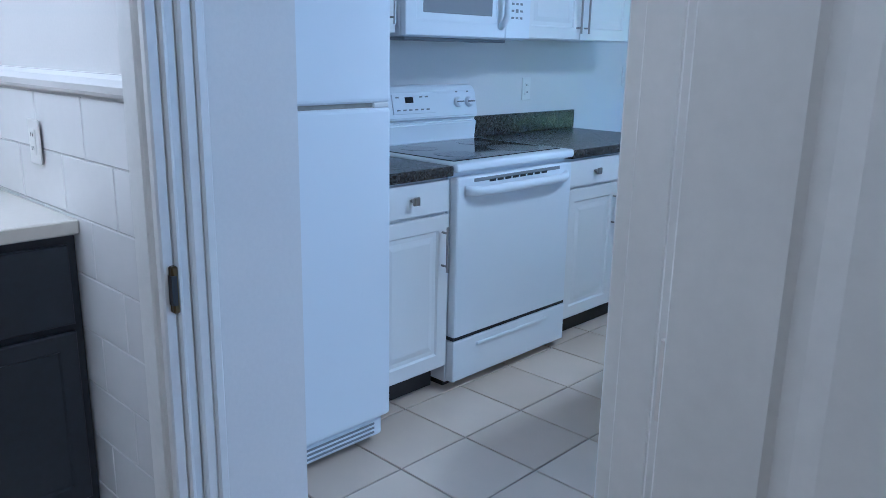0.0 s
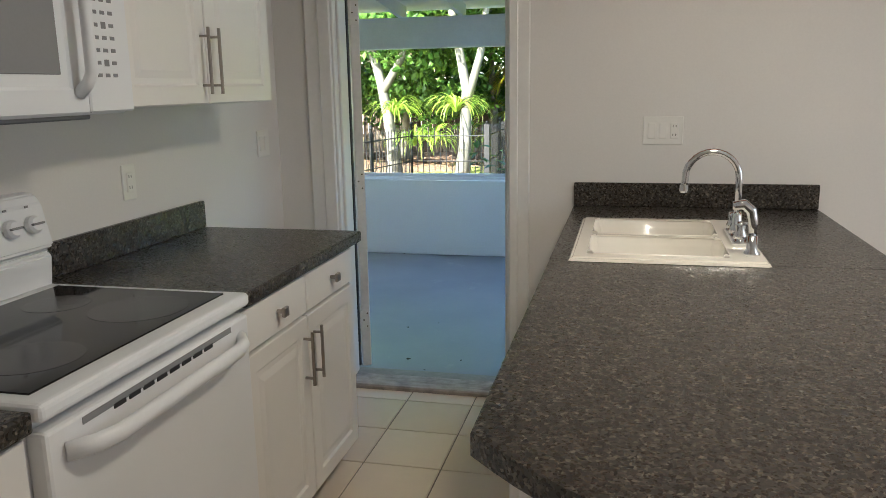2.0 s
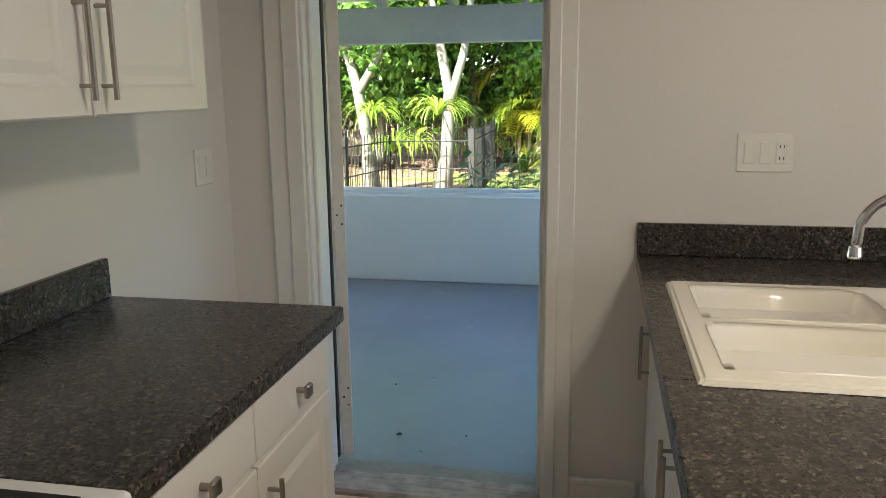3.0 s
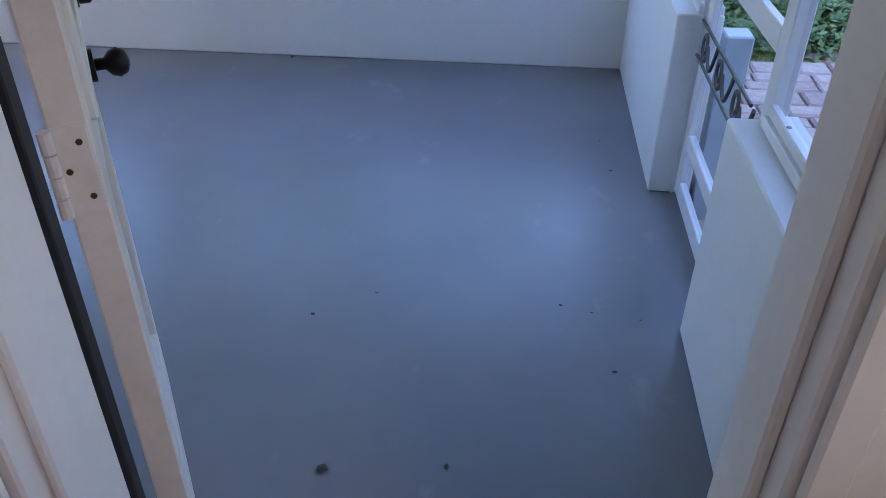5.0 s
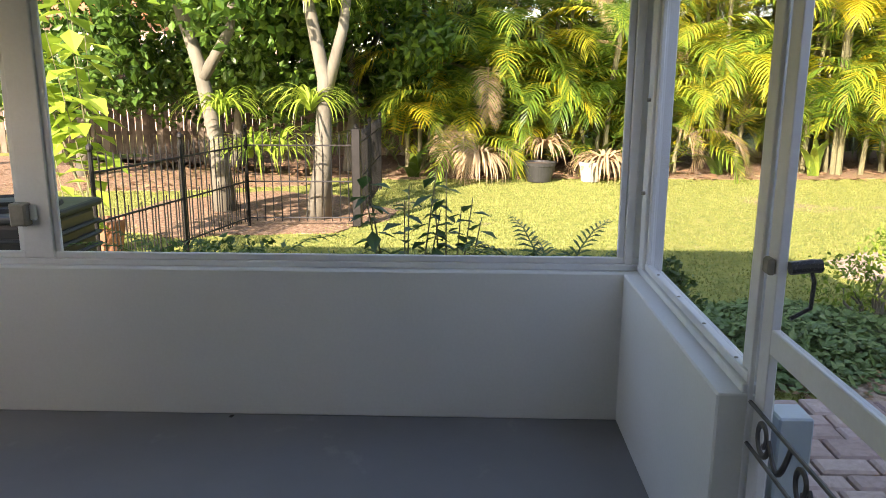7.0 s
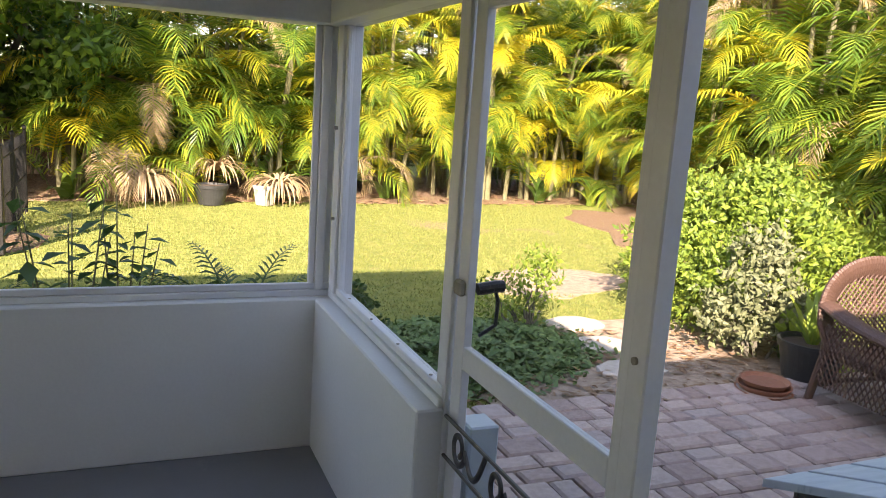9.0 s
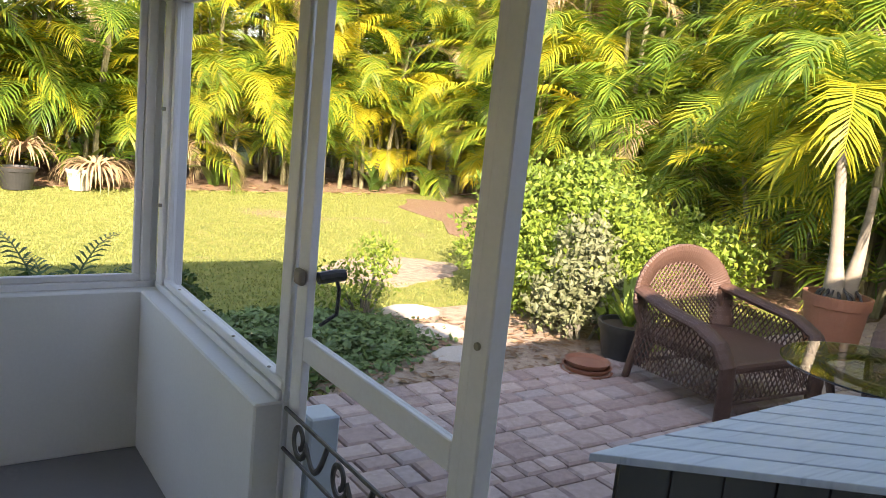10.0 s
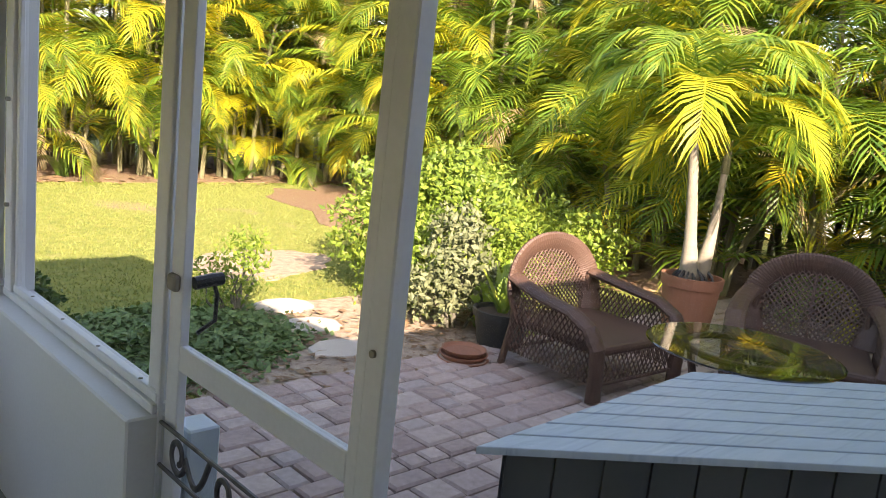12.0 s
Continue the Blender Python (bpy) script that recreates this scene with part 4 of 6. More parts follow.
def sloped(x0, x1, y0, za, y1, zb, t):
    bm = bmesh.new()
    vs = [bm.verts.new(p) for p in ((x0, y0, za), (x1, y0, za), (x1, y1, zb), (x0, y1, zb), (x0, y0, za + t), (x1, y0, za + t), (x1, y1, zb + t), (x0, y1, zb + t))]
    for q in ((3, 2, 1, 0), (4, 5, 6, 7), (0, 1, 5, 4), (1, 2, 6, 5), (2, 3, 7, 6), (3, 0, 4, 7)):
        bm.faces.new([vs[k] for k in q])
    return bm


tagged(part("ceiling_porch", sloped(-6.95, -1.42, 5.3, 2.50, 9.2, 2.14, 0.05), M_PORCHWOOD), "white painted board porch ceiling", "ceiling", kind="structure")
# Unseen board added above the end beam, keeping sun off the far wall.
bm = bmesh.new()
ends = [[bm.verts.new((x, y, z)) for y, z in ((5.41, HT + 0.004), (8.88, HT + 0.004), (8.88, 2.16), (5.41, 2.48))] for x in (-6.74, -6.62)]
for q in (ends[0], ends[1][::-1]):
    bm.faces.new(q)
for k in range(4):
    bm.faces.new((ends[0][k], ends[1][k], ends[1][(k + 1) % 4], ends[0][(k + 1) % 4]))
bmesh.ops.recalc_face_normals(bm, faces=bm.faces)
tagged(part("unseen_gable_board", bm, M_PORCHWOOD), "unseen board added over the porch end to block the sun", "wall", kind="structure")
for k in range(9):
    x = -6.4 + k * 0.56
    tagged(part("rafter", sloped(x, x + 0.045, 5.42, 2.375, 9.0, 2.045, 0.125), M_PORCHWOOD), "white painted porch rafter", "rafter", "porch rafters", kind="structure")
tagged(part("roof_house", sloped(-8.0, 9.0, 5.65, 2.12, -2.0, 4.2, 0.12), M_ROOF), "pitched house roof", "roof", kind="structure")
tagged(part("roof_house_back", sloped(-8.0, 9.0, -2.0, 4.2, -9.0, 2.3, 0.12), M_ROOF), "pitched house roof", "roof", kind="structure")
tagged(part("wall_house_right", box(2.3, 7.5, 5.26, 5.41, -0.5, 2.2), M_STUCCO), "white painted outside house wall", "wall", kind="structure")
tagged(part("wall_house_side", box(7.35, 7.5, -6.0, 5.26, -0.5, 2.6), M_STUCCO), "white painted outside house wall", "wall", kind="structure")


def screens():
    s = thing("insect_screens", (-3, 9, TOP), "fine grey insect screen stretched over the porch openings", "screen", kind="structure")
    for nm, bb in (("side_screen", box(-1.676, -1.675, 7.67, 8.80, TOP + 0.06, HB)), ("near_screen", box(-1.676, -1.675, 5.5, 6.6, TOP + 0.06, HB))):
        p = part(nm, bb, M_SCREEN, s)
        p.visible_shadow = False


screens()


def screen_door():
    d = thing("screen_door", (-1.67, 7.1, FLOOR_P), "white wooden screen door with black scroll grille", "door")
    x0, x1 = -1.684, -1.658
    a, b = 6.694, 7.535
    part("jamb_post", box(-1.69, -1.645, 7.565, 7.635, FLOOR_P, HB, 0.004), M_PORCHWOOD, d)
    part("hinge_post", box(-1.69, -1.645, 6.635, 6.692, FLOOR_P, HB, 0.004), M_PORCHWOOD, d)
    for z in (1.02, 0.55):
        part("bolt", tube([(-1.692, 6.665, z), (-1.698, 6.665, z)], 0.008, 10), M_BOXGREY, d)
    part("stop_strip", box(-1.70, -1.685, 7.54, 7.564, FLOOR_P, HB, 0.003), M_PORCHWOOD, d)
    part("latch_stile", box(x0, x1, 7.465, b, FLOOR_P + 0.02, HB - 0.01, 0.003), M_PORCHWOOD, d)
    part("hinge_stile", box(x0, x1, a, a + 0.035, FLOOR_P + 0.02, HB - 0.01, 0.003), M_PORCHWOOD, d)
    for nm, z0, z1 in (("top_rail", HB - 0.05, HB - 0.01), ("middle_rail", 0.725, 0.795), ("low_rail", 0.09, 0.15), ("bottom_rail", FLOOR_P + 0.02, FLOOR_P + 0.09)):
        part(nm, box(x0, x1, a + 0.035, 7.465, z0, z1, 0.003), M_PORCHWOOD, d)
    p = part("screen_panel", box(-1.673, -1.672, a + 0.05, 7.43, FLOOR_P + 0.09, HB - 0.05), M_SCREEN, d)
    p.visible_shadow = False
    g = part("scroll_grille", tube([(-1.70, 6.77, 0.565), (-1.70, 7.52, 0.565)], 0.006, 6), M_SCROLL, d, "weathered grey iron scroll grille")
    part("lower_bar", tube([(-1.70, 6.77, 0.44), (-1.70, 7.52, 0.44)], 0.006, 6), M_SCROLL, g)
    for k in range(3):
        c = 7.46 - k * 0.25
        ring = [(-1.70, c - 0.048 - (0.02 + 0.026 * u) * math.cos(7.6 * u - 1.2), 0.508 + (0.024 + 0.031 * u) * math.sin(7.6 * u - 1.2)) for u in [i / 25 for i in range(26)]]
        tail = [(-1.70, ring[-1][1] - 0.13 * u, ring[-1][2] + (0.45 - ring[-1][2]) * math.sin(math.pi * u) + 0.05 * u * u) for u in [i / 12 for i in range(1, 13)]]
        part("scroll", tube(ring + tail, 0.006, 6, flat=1.6), M_SCROLL, g)
    part("latch_plate", box(-1.705, -1.683, 7.475, 7.52, 0.94, 0.985, 0.006), M_BOXGREY, d, "corroded latch plate")
    h = part("latch_handle", tube([(-1.655, 7.46, 0.965), (-1.60, 7.46, 0.972), (-1.575, 7.46, 0.972)], 0.018, 10), M_BLACK, d, "black lever door handle")
    part("pull", tube([(-1.60, 7.46, 0.965), (-1.59, 7.455, 0.93), (-1.595, 7.45, 0.86), (-1.645, 7.45, 0.83)], 0.006, 8), M_BLACK, h)


screen_door()


def porch_door():
    d = thing("door_2", (0, 0, 0), "white painted half-glazed wooden door, swung open onto the porch", "door", kind="structure")
    w, h, t = 0.76, 2.01, 0.045
    bm = bmesh.new()
    for b in ((0, 0.11, 0, h), (w - 0.11, w, 0, h), (0.11, w - 0.11, 0, 0.22), (0.11, w - 0.11, h - 0.12, h), (0.11, w - 0.11, 0.86, 0.98)):
        box(b[0], b[1], 0, t, b[2], b[3], 0.003, bm)
    part("leaf_frame", bm, M_DOORPAINT, d)
    part("lower_panel", box(0.11, w - 0.11, 0.014, t - 0.014, 0.22, 0.86), M_DOORPAINT, d)
    bm = bmesh.new()
    for b in ((0.11, 0.135, 0.98, h - 0.12), (w - 0.135, w - 0.11, 0.98, h - 0.12), (0.135, w - 0.135, 0.98, 1.005), (0.135, w - 0.135, h - 0.145, h - 0.12)):
        box(b[0], b[1], -0.01, t + 0.01, b[2], b[3], 0.004, bm)
    part("glazing_bead", bm, M_TRIM, d)
    for k in range(6):
        z = 1.01 + k * 0.143
        p = part("jalousie_slat", box(0.135, w - 0.135, t / 2 - 0.003, t / 2 + 0.003, z, z + 0.14), M_PANE, d, "clear jalousie glass slat")
        p.visible_shadow = False
    k_ = part("knob_rose", tube([(w - 0.06, 0.0, 0.85), (w - 0.06, -0.012, 0.85)], 0.032, 18), M_BRONZE, d)
    part("door_knob", tube([(w - 0.06, -0.01 - y, 0.85) for y in (0, 0.02, 0.03, 0.045, 0.06, 0.066)], 0.02, 18, radii=[0.012, 0.012, 0.024, 0.029, 0.022, 0.008]), M_BRONZE, k_, "dark bronze door knob", smooth=True)
    part("latch_face", box(w - 0.002, w + 0.002, 0.01, 0.033, 0.81, 0.89), M_BRONZE, d)
    b_ = part("deadbolt_rose", tube([(w - 0.06, 0.0, 0.99), (w - 0.06, -0.012, 0.99)], 0.028, 16), M_BRONZE, d)
    part("thumb_turn", box(w - 0.067, w - 0.053, -0.035, -0.01, 0.968, 1.012, 0.004), M_BRONZE, b_, "dark bronze thumb turn")
    for z in (0.25, 0.97, 1.78):
        hg = part("hinge", box(-0.003, 0.001, 0.004, t - 0.002, z - 0.055, z + 0.055, 0.001), M_DOORPAINT, d, "painted-over door hinge")
        for q in range(4):
            part("knuckle", tube([(-0.008, t + 0.003, z - 0.055 + q * 0.028), (-0.008, t + 0.003, z - 0.029 + q * 0.028)], 0.008, 10), M_DOORPAINT, hg)
        for dy, dz in ((0.015, 0.035), (0.033, 0.0), (0.015, -0.035)):
            part("screw", tube([(-0.003, dy, z + dz), (-0.0045, dy, z + dz)], 0.004, 8), M_BRASS, hg)
    d.matrix_basis = pose(-2.845, 5.466, 0.012, 0, 0, 120) @ Matrix.Translation((0.006, -t, 0))
    return d


porch_door()
jb = thing("junction_box", (-4.53, 8.93, 0.83), "grey metal junction box on the screen post", "junction box")
part("case", box(-4.585, -4.505, 8.90, 8.952, 0.765, 0.87, 0.005), M_BOXGREY, jb)
part("cover", box(-4.578, -4.512, 8.893, 8.902, 0.772, 0.863, 0.003), M_BOXGREY, jb)
part("clamp", box(-4.505, -4.48, 8.93, 8.952, 0.79, 0.86, 0.003), M_PORCHWOOD, jb)
rng = random.Random(4)
for x, y in ((-2.93, 6.616), (-2.76, 6.007), (-2.62, 5.86), (-1.95, 7.98), (-1.92, 7.7), (-2.15, 6.75), (-2.05, 6.72), (-1.9, 6.7), (-2.0, 6.45), (-3.6, 8.86), (-2.75, 6.75), (-2.45, 6.05)):
    lt = thing("dry_leaf_bit", (x, y, FLOOR_P), "small dark dry leaf bit on the porch floor", "leaf", "leaf bits on the porch floor")
    a, s_ = rng.uniform(0, 6), rng.uniform(0.5, 1.3) * (1.0 if y > 6.6 and x < -2.9 or y == 6.007 else 0.5)
    bm = bmesh.new()
    q = [bm.verts.new((x + s_ * 0.018 * math.cos(a + i * 1.257) * rng.uniform(0.5, 1.2), y + s_ * 0.018 * math.sin(a + i * 1.257) * rng.uniform(0.5, 1.2), FLOOR_P + 0.001 + rng.uniform(0, 0.008) * s_)) for i in range(5)]
    top_ = bm.verts.new((x, y, FLOOR_P + 0.012 * s_))
    for i in range(5):
        bm.faces.new((q[i], q[(i + 1) % 5], top_))
    part("leaf_blade", bm, M_TOE, lt)

# ---- garden ----
rng = random.Random(7)
bm = bmesh.new()
bmesh.ops.create_grid(bm, x_segments=2, y_segments=2, size=400)
bm.transform(Matrix.Translation((0, 0, GROUND - 0.012)))
ground = tagged(part("ground", bm, M_LAWN), "sunlit yellow-green lawn with bare patches", "lawn", kind="structure")


def blob_sheet(name, cx, cy, rx, ry, z, material, label, turn=0.0, n=48, seed=1):
    """A flat bed with an uneven edge."""
    r = random.Random(seed)
    ph = [r.uniform(0, 6.28) for _ in range(4)]
    pts = []
    for k in range(n):
        a = 2 * math.pi * k / n
        s = 1 + 0.07 * math.sin(3 * a + ph[0]) + 0.05 * math.sin(7 * a + ph[1]) + 0.04 * math.sin(13 * a + ph[2])
        x, y = rx * s * math.cos(a), ry * s * math.sin(a)
        pts.append((cx + x * math.cos(turn) - y * math.sin(turn), cy + x * math.sin(turn) + y * math.cos(turn)))
    return tagged(part(name, prism(pts, z - 0.05, z), material), label, "ground", kind="structure")


blob_sheet("mulch_bed_back", 1.5, 21.6, 12.0, 2.9, GROUND + 0.004, M_MULCH, "brown mulch bed under the palms", 0.02, seed=3)
blob_sheet("mulch_bed_right", 7.0, 12.5, 6.3, 2.6, GROUND + 0.008, M_MULCH, "brown mulch bed under the palms", 1.75, seed=5)
blob_sheet("mulch_bed_patio", 1.0, 10.2, 1.9, 0.95, GROUND + 0.002, M_SAND, "bare earth with leaf litter beside the patio", 0.1, seed=8)
blob_sheet("mulch_bed_fence", -5.2, 15.2, 1.7, 1.6, GROUND + 0.002, M_MULCH, "bare earth inside the metal fence", 0.1, seed=9)
blob_sheet("bare_patch", 1.7, 12.6, 0.9, 0.6, GROUND - 0.004, M_SAND, "bare earth patch in the lawn", 0.4, seed=12)
blob_sheet("mulch_bed_left", -12.0, 19.0, 7.0, 2.6, GROUND + 0.004, M_MULCH, "brown leaf-strewn bed along the fence", -0.1, seed=14)


def grass():
    r = np.random.RandomState(3)
    n = 190000
    # denser near the house
    y = 9.3 + 10.5 * r.rand(n) ** 1.35
    x = -9.5 + 16.5 * r.rand(n)
    bare = ((x - 1.7) / 0.85) ** 2 + ((y - 12.6) / 0.55) ** 2 < 1
    bed = (((x - 1.0) / 1.9) ** 2 + ((y - 10.2) / 0.95) ** 2 < 1) | ((x > 5.2) & (y < 17.5)) | (((x + 5.2) / 1.5) ** 2 + ((y - 15.2) / 1.5) ** 2 < 1)
    keep = ~(bare | bed) & ~((y < 9.5) & (x > -1.6))
    x, y = x[keep], y[keep]
    n = len(x)
    a, lean = r.rand(n) * 6.283, r.rand(n) * 0.028
    h, w = 0.012 + 0.02 * r.rand(n), 0.004 + 0.006 * r.rand(n)
    v = np.empty((n, 3, 3))
    v[:, 0] = np.stack([x - w * np.cos(a), y - w * np.sin(a), np.full(n, GROUND - 0.014)], 1)
    v[:, 1] = np.stack([x + w * np.cos(a), y + w * np.sin(a), np.full(n, GROUND - 0.014)], 1)
    v[:, 2] = np.stack([x + lean * np.sin(a), y + lean * np.cos(a), GROUND - 0.012 + h], 1)
    ob = from_arrays("grass", v.reshape(-1, 3).tolist(), np.arange(3 * n).reshape(-1, 3).tolist(), M_GRASSBLADE)
    tagged(ob, "short yellow-green mown grass", "grass", kind="stuff")


grass()


def scatter_litter(name, cx, cy, rx, ry, n, size, label, seed):
    r = np.random.RandomState(seed)
    a, d = r.rand(n) * 6.283, np.sqrt(r.rand(n))
    x, y = cx + rx * d * np.cos(a), cy + ry * d * np.sin(a)
    th_ = r.rand(n) * 6.283
    s = size * (0.5 + r.rand(n))
    z = GROUND + 0.012 + 0.015 * r.rand(n)
    c, sn = np.cos(th_), np.sin(th_)
    v = np.empty((n, 4, 3))
    for i, (u, w) in enumerate(((-1, 0), (0, -0.45), (1, 0), (0, 0.45))):
        v[:, i] = np.stack([x + s * (u * c - w * sn), y + s * (u * sn + w * c), z + (r.rand(n) - 0.3) * s * 0.5], 1)
    ob = from_arrays(name, v.reshape(-1, 3).tolist(), np.arange(4 * n).reshape(-1, 4).tolist(), M_LITTER)
    tagged(ob, label, "leaf litter", kind="stuff")


scatter_litter("leaf_litter", 0.6, 10.0, 1.9, 0.8, 900, 0.035, "dry brown leaves on bare earth by the patio", 2)
scatter_litter("leaf_litter", 1.5, 20.4, 11, 2.0, 2500, 0.06, "dry brown leaves under the palm hedge", 4)
scatter_litter("leaf_litter", 6.6, 12.0, 2.0, 5.0, 1500, 0.05, "dry brown leaves under the palms by the patio", 6)
scatter_litter("leaf_litter", -11, 18.5, 7, 2.2, 1500, 0.06, "dry brown leaves along the fence", 8)


def frond(r, length, droop, pairs=26, leaf=0.42, rise=0.9, width=0.030):
    """Verts and faces of one feather palm frond: a stem and narrow leaflets in two rows, growing along +x."""
    v, f = [], []
    stem = []
    ang, x, z = rise, 0.0, 0.0
    for i in range(pairs + 1):
        stem.append((x, z, ang))
        x += length / pairs * math.cos(ang)
        z += length / pairs * math.sin(ang)
        ang -= droop / pairs * (0.6 + 0.9 * i / pairs)
    marks = list(range(0, pairs, 4)) + [pairs]
    for i, j in zip(marks, marks[1:]):
        (xa, za, _), (xb, zb, _) = stem[i], stem[j]
        w0, w1 = 0.013 * (1 - 0.85 * i / pairs), 0.013 * (1 - 0.85 * j / pairs)
        k = len(v)
        v += [(xa, -w0, za), (xa, w0, za), (xb, w1, zb), (xb, -w1, zb), (xa, 0, za - 1.6 * w0), (xb, 0, zb - 1.6 * w1)]
        f += [(k, k + 1, k + 2, k + 3), (k + 1, k + 4, k + 5, k + 2), (k + 4, k, k + 3, k + 5)]
    fold = r.uniform(0.05, 0.45)
    for i in range(max(3, pairs // 6), pairs + 1):
        u = i / pairs
        xs_, zs_, an = stem[i]
        ll = leaf * (0.30 + 0.85 * math.sin(math.pi * min(1, u * 0.80 + 0.12))) * r.uniform(0.88, 1.08)
        for side in (-1, 1):
            sweep = 0.42 + 0.62 * u * u + r.uniform(-0.07, 0.07)
            ahead, out = math.sin(sweep), math.cos(sweep)
            # raised from the stem's own plane, then bent down by its weight
            lx, lz = -math.sin(an) * fold, math.cos(an) * fold
            dx, dy, dz = ahead * math.cos(an) + lx * 0.6, out * side, ahead * math.sin(an) + lz * 0.6
            hang = r.uniform(0.22, 0.42) * ll
            px, pz = math.cos(an) * width / 2, math.sin(an) * width / 2
            k = len(v)
            mx, my, mz = xs_ + dx * ll * 0.5, dy * ll * 0.5, zs_ + dz * ll * 0.5 - hang * 0.15
            v += [(xs_ - px * 0.5, 0, zs_ - pz * 0.5), (xs_ + px * 0.5, 0, zs_ + pz * 0.5), (mx + px, my, mz + pz), (mx - px, my, mz - pz), (xs_ + dx * ll, dy * ll * 0.94, zs_ + dz * ll - hang)]
            f += [(k, k + 1, k + 2, k + 3), (k + 3, k + 2, k + 4)]
    return v, f


def place(v, f, m, out_v, out_f):
    k = len(out_v)
    out_v += [tuple(m @ Vector(p)) for p in v]
    out_f += [tuple(i + k for i in q) for q in f]


def cane_palm(seed, height, canes, fronds, material, label):
    """A clump of areca canes, each with its own arching fronds. Built at the origin."""
    r = random.Random(seed)
    p = thing("areca_palm", (0, 0, 0), label, "palm tree", "palm hedge")
    heads = []
    for c in range(canes):
        a, d = r.uniform(0, 6.28), r.uniform(0.05, 0.4)
        h = height * r.uniform(0.28, 1.0)
        lean = r.uniform(0.1, 0.5)
        base = Vector((d * math.cos(a), d * math.sin(a), -0.05))
        pts = [base + Vector((lean * math.cos(a) * u * u, lean * math.sin(a) * u * u, h * u)) for u in (0, 0.3, 0.6, 0.85, 1.0)]
        part("trunk", tube(pts, 0.04, 7, radii=[0.05, 0.042, 0.038, 0.035, 0.03]), M_CANE, p)
        heads.append((pts[-1], h))
    vs, fs, ys, yf, ds, df = [], [], [], [], [], []
    for top_, h in heads:
        n = max(4, fronds // canes)
        for k in range(n):
            low = k / n
            up = 1.35 - 0.85 * low + r.uniform(-0.1, 0.1)
            v, f = frond(r, r.uniform(1.5, 2.3), up + r.uniform(0.7, 1.4), 31, rise=up, leaf=r.uniform(0.46, 0.62), width=0.041)
            m = Matrix.Translation(top_ - Vector((0, 0, 0.35 * low))) @ pose(0, 0, 0, 0, 0, math.degrees(k * 2.4 + r.uniform(-0.3, 0.3)))
            if low > 0.7 and r.random() < 0.35:
                # withered, hanging close to the cane
                v, f = frond(r, r.uniform(1.1, 1.6), up + r.uniform(1.9, 2.3), 34, rise=up, leaf=0.34, width=0.026)
                place(v, f, m, ds, df)
            elif low > 0.5 and r.random() < 0.5:
                place(v, f, m, ys, yf)
            else:
                place(v, f, m, vs, fs)
    # young fronds rising from the ground
    for k in range(24):
        v, f = frond(r, r.uniform(1.2, 2.1), r.uniform(1.6, 2.7), 29, rise=r.uniform(0.9, 1.4), leaf=0.5, width=0.041)
        low_one = r.random() < 0.36
        place(v, f, Matrix.Translation((r.uniform(-0.4, 0.4), r.uniform(-0.4, 0.4), r.uniform(0, 0.5 * height))) @ pose(0, 0, 0, 0, 0, k * 61), *((ys, yf) if low_one else (vs, fs)))
    from_arrays("crown", vs, fs, material, p)
    if ys:
        from_arrays("yellow_fronds", ys, yf, M_PALMYELLOW, p, "yellowed drooping fronds")
    if ds:
        from_arrays("dead_fronds", ds, df, M_DEADLEAF, p, "withered tan fronds")
    return p


LBL = "tall clumping areca palm with yellowing fronds in the hedge"
masters = [cane_palm(11, 4.2, 6, 42, M_PALM, LBL), cane_palm(12, 4.8, 5, 36, M_PALMSHADED, "tall areca palm clump in the hedge, shade put into its leaf colour"), cane_palm(13, 3.2, 5, 32, M_PALM, LBL), cane_palm(14, 5.2, 6, 42, M_PALM, LBL), cane_palm(15, 2.2, 4, 26, M_PALM, "low bushy areca palm in the hedge")]
spots = []
x = -3.4
while x < 9.5:
    spots.append((x, 19.9 + rng.uniform(-0.5, 0.4), rng.choice((0, 2, 0, 3, 4))))
    # Rear rows lean on clump 1, whose leaf colour carries the shade.
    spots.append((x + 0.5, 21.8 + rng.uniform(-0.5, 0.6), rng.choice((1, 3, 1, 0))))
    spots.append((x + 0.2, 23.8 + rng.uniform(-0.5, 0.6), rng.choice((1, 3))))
    x += rng.uniform(0.95, 1.3)
y = 18.6
while y > 5.6:
    cx = 6.1 + 0.13 * (y - 9)
    spots.append((cx + rng.uniform(-0.3, 0.4), y, rng.choice((0, 2, 4, 3, 2))))
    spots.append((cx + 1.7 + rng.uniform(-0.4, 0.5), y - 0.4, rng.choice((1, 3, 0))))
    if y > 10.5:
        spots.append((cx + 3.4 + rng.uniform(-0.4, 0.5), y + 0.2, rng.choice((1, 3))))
    y -= rng.uniform(0.95, 1.3)
used = set()
for sx, sy, k in spots:
    m = pose(sx, sy, GROUND, 0, 0, rng.uniform(0, 360))
    if k in used:
        copy_thing(masters[k], m)
    else:
        masters[k].matrix_basis = m
        used.add(k)


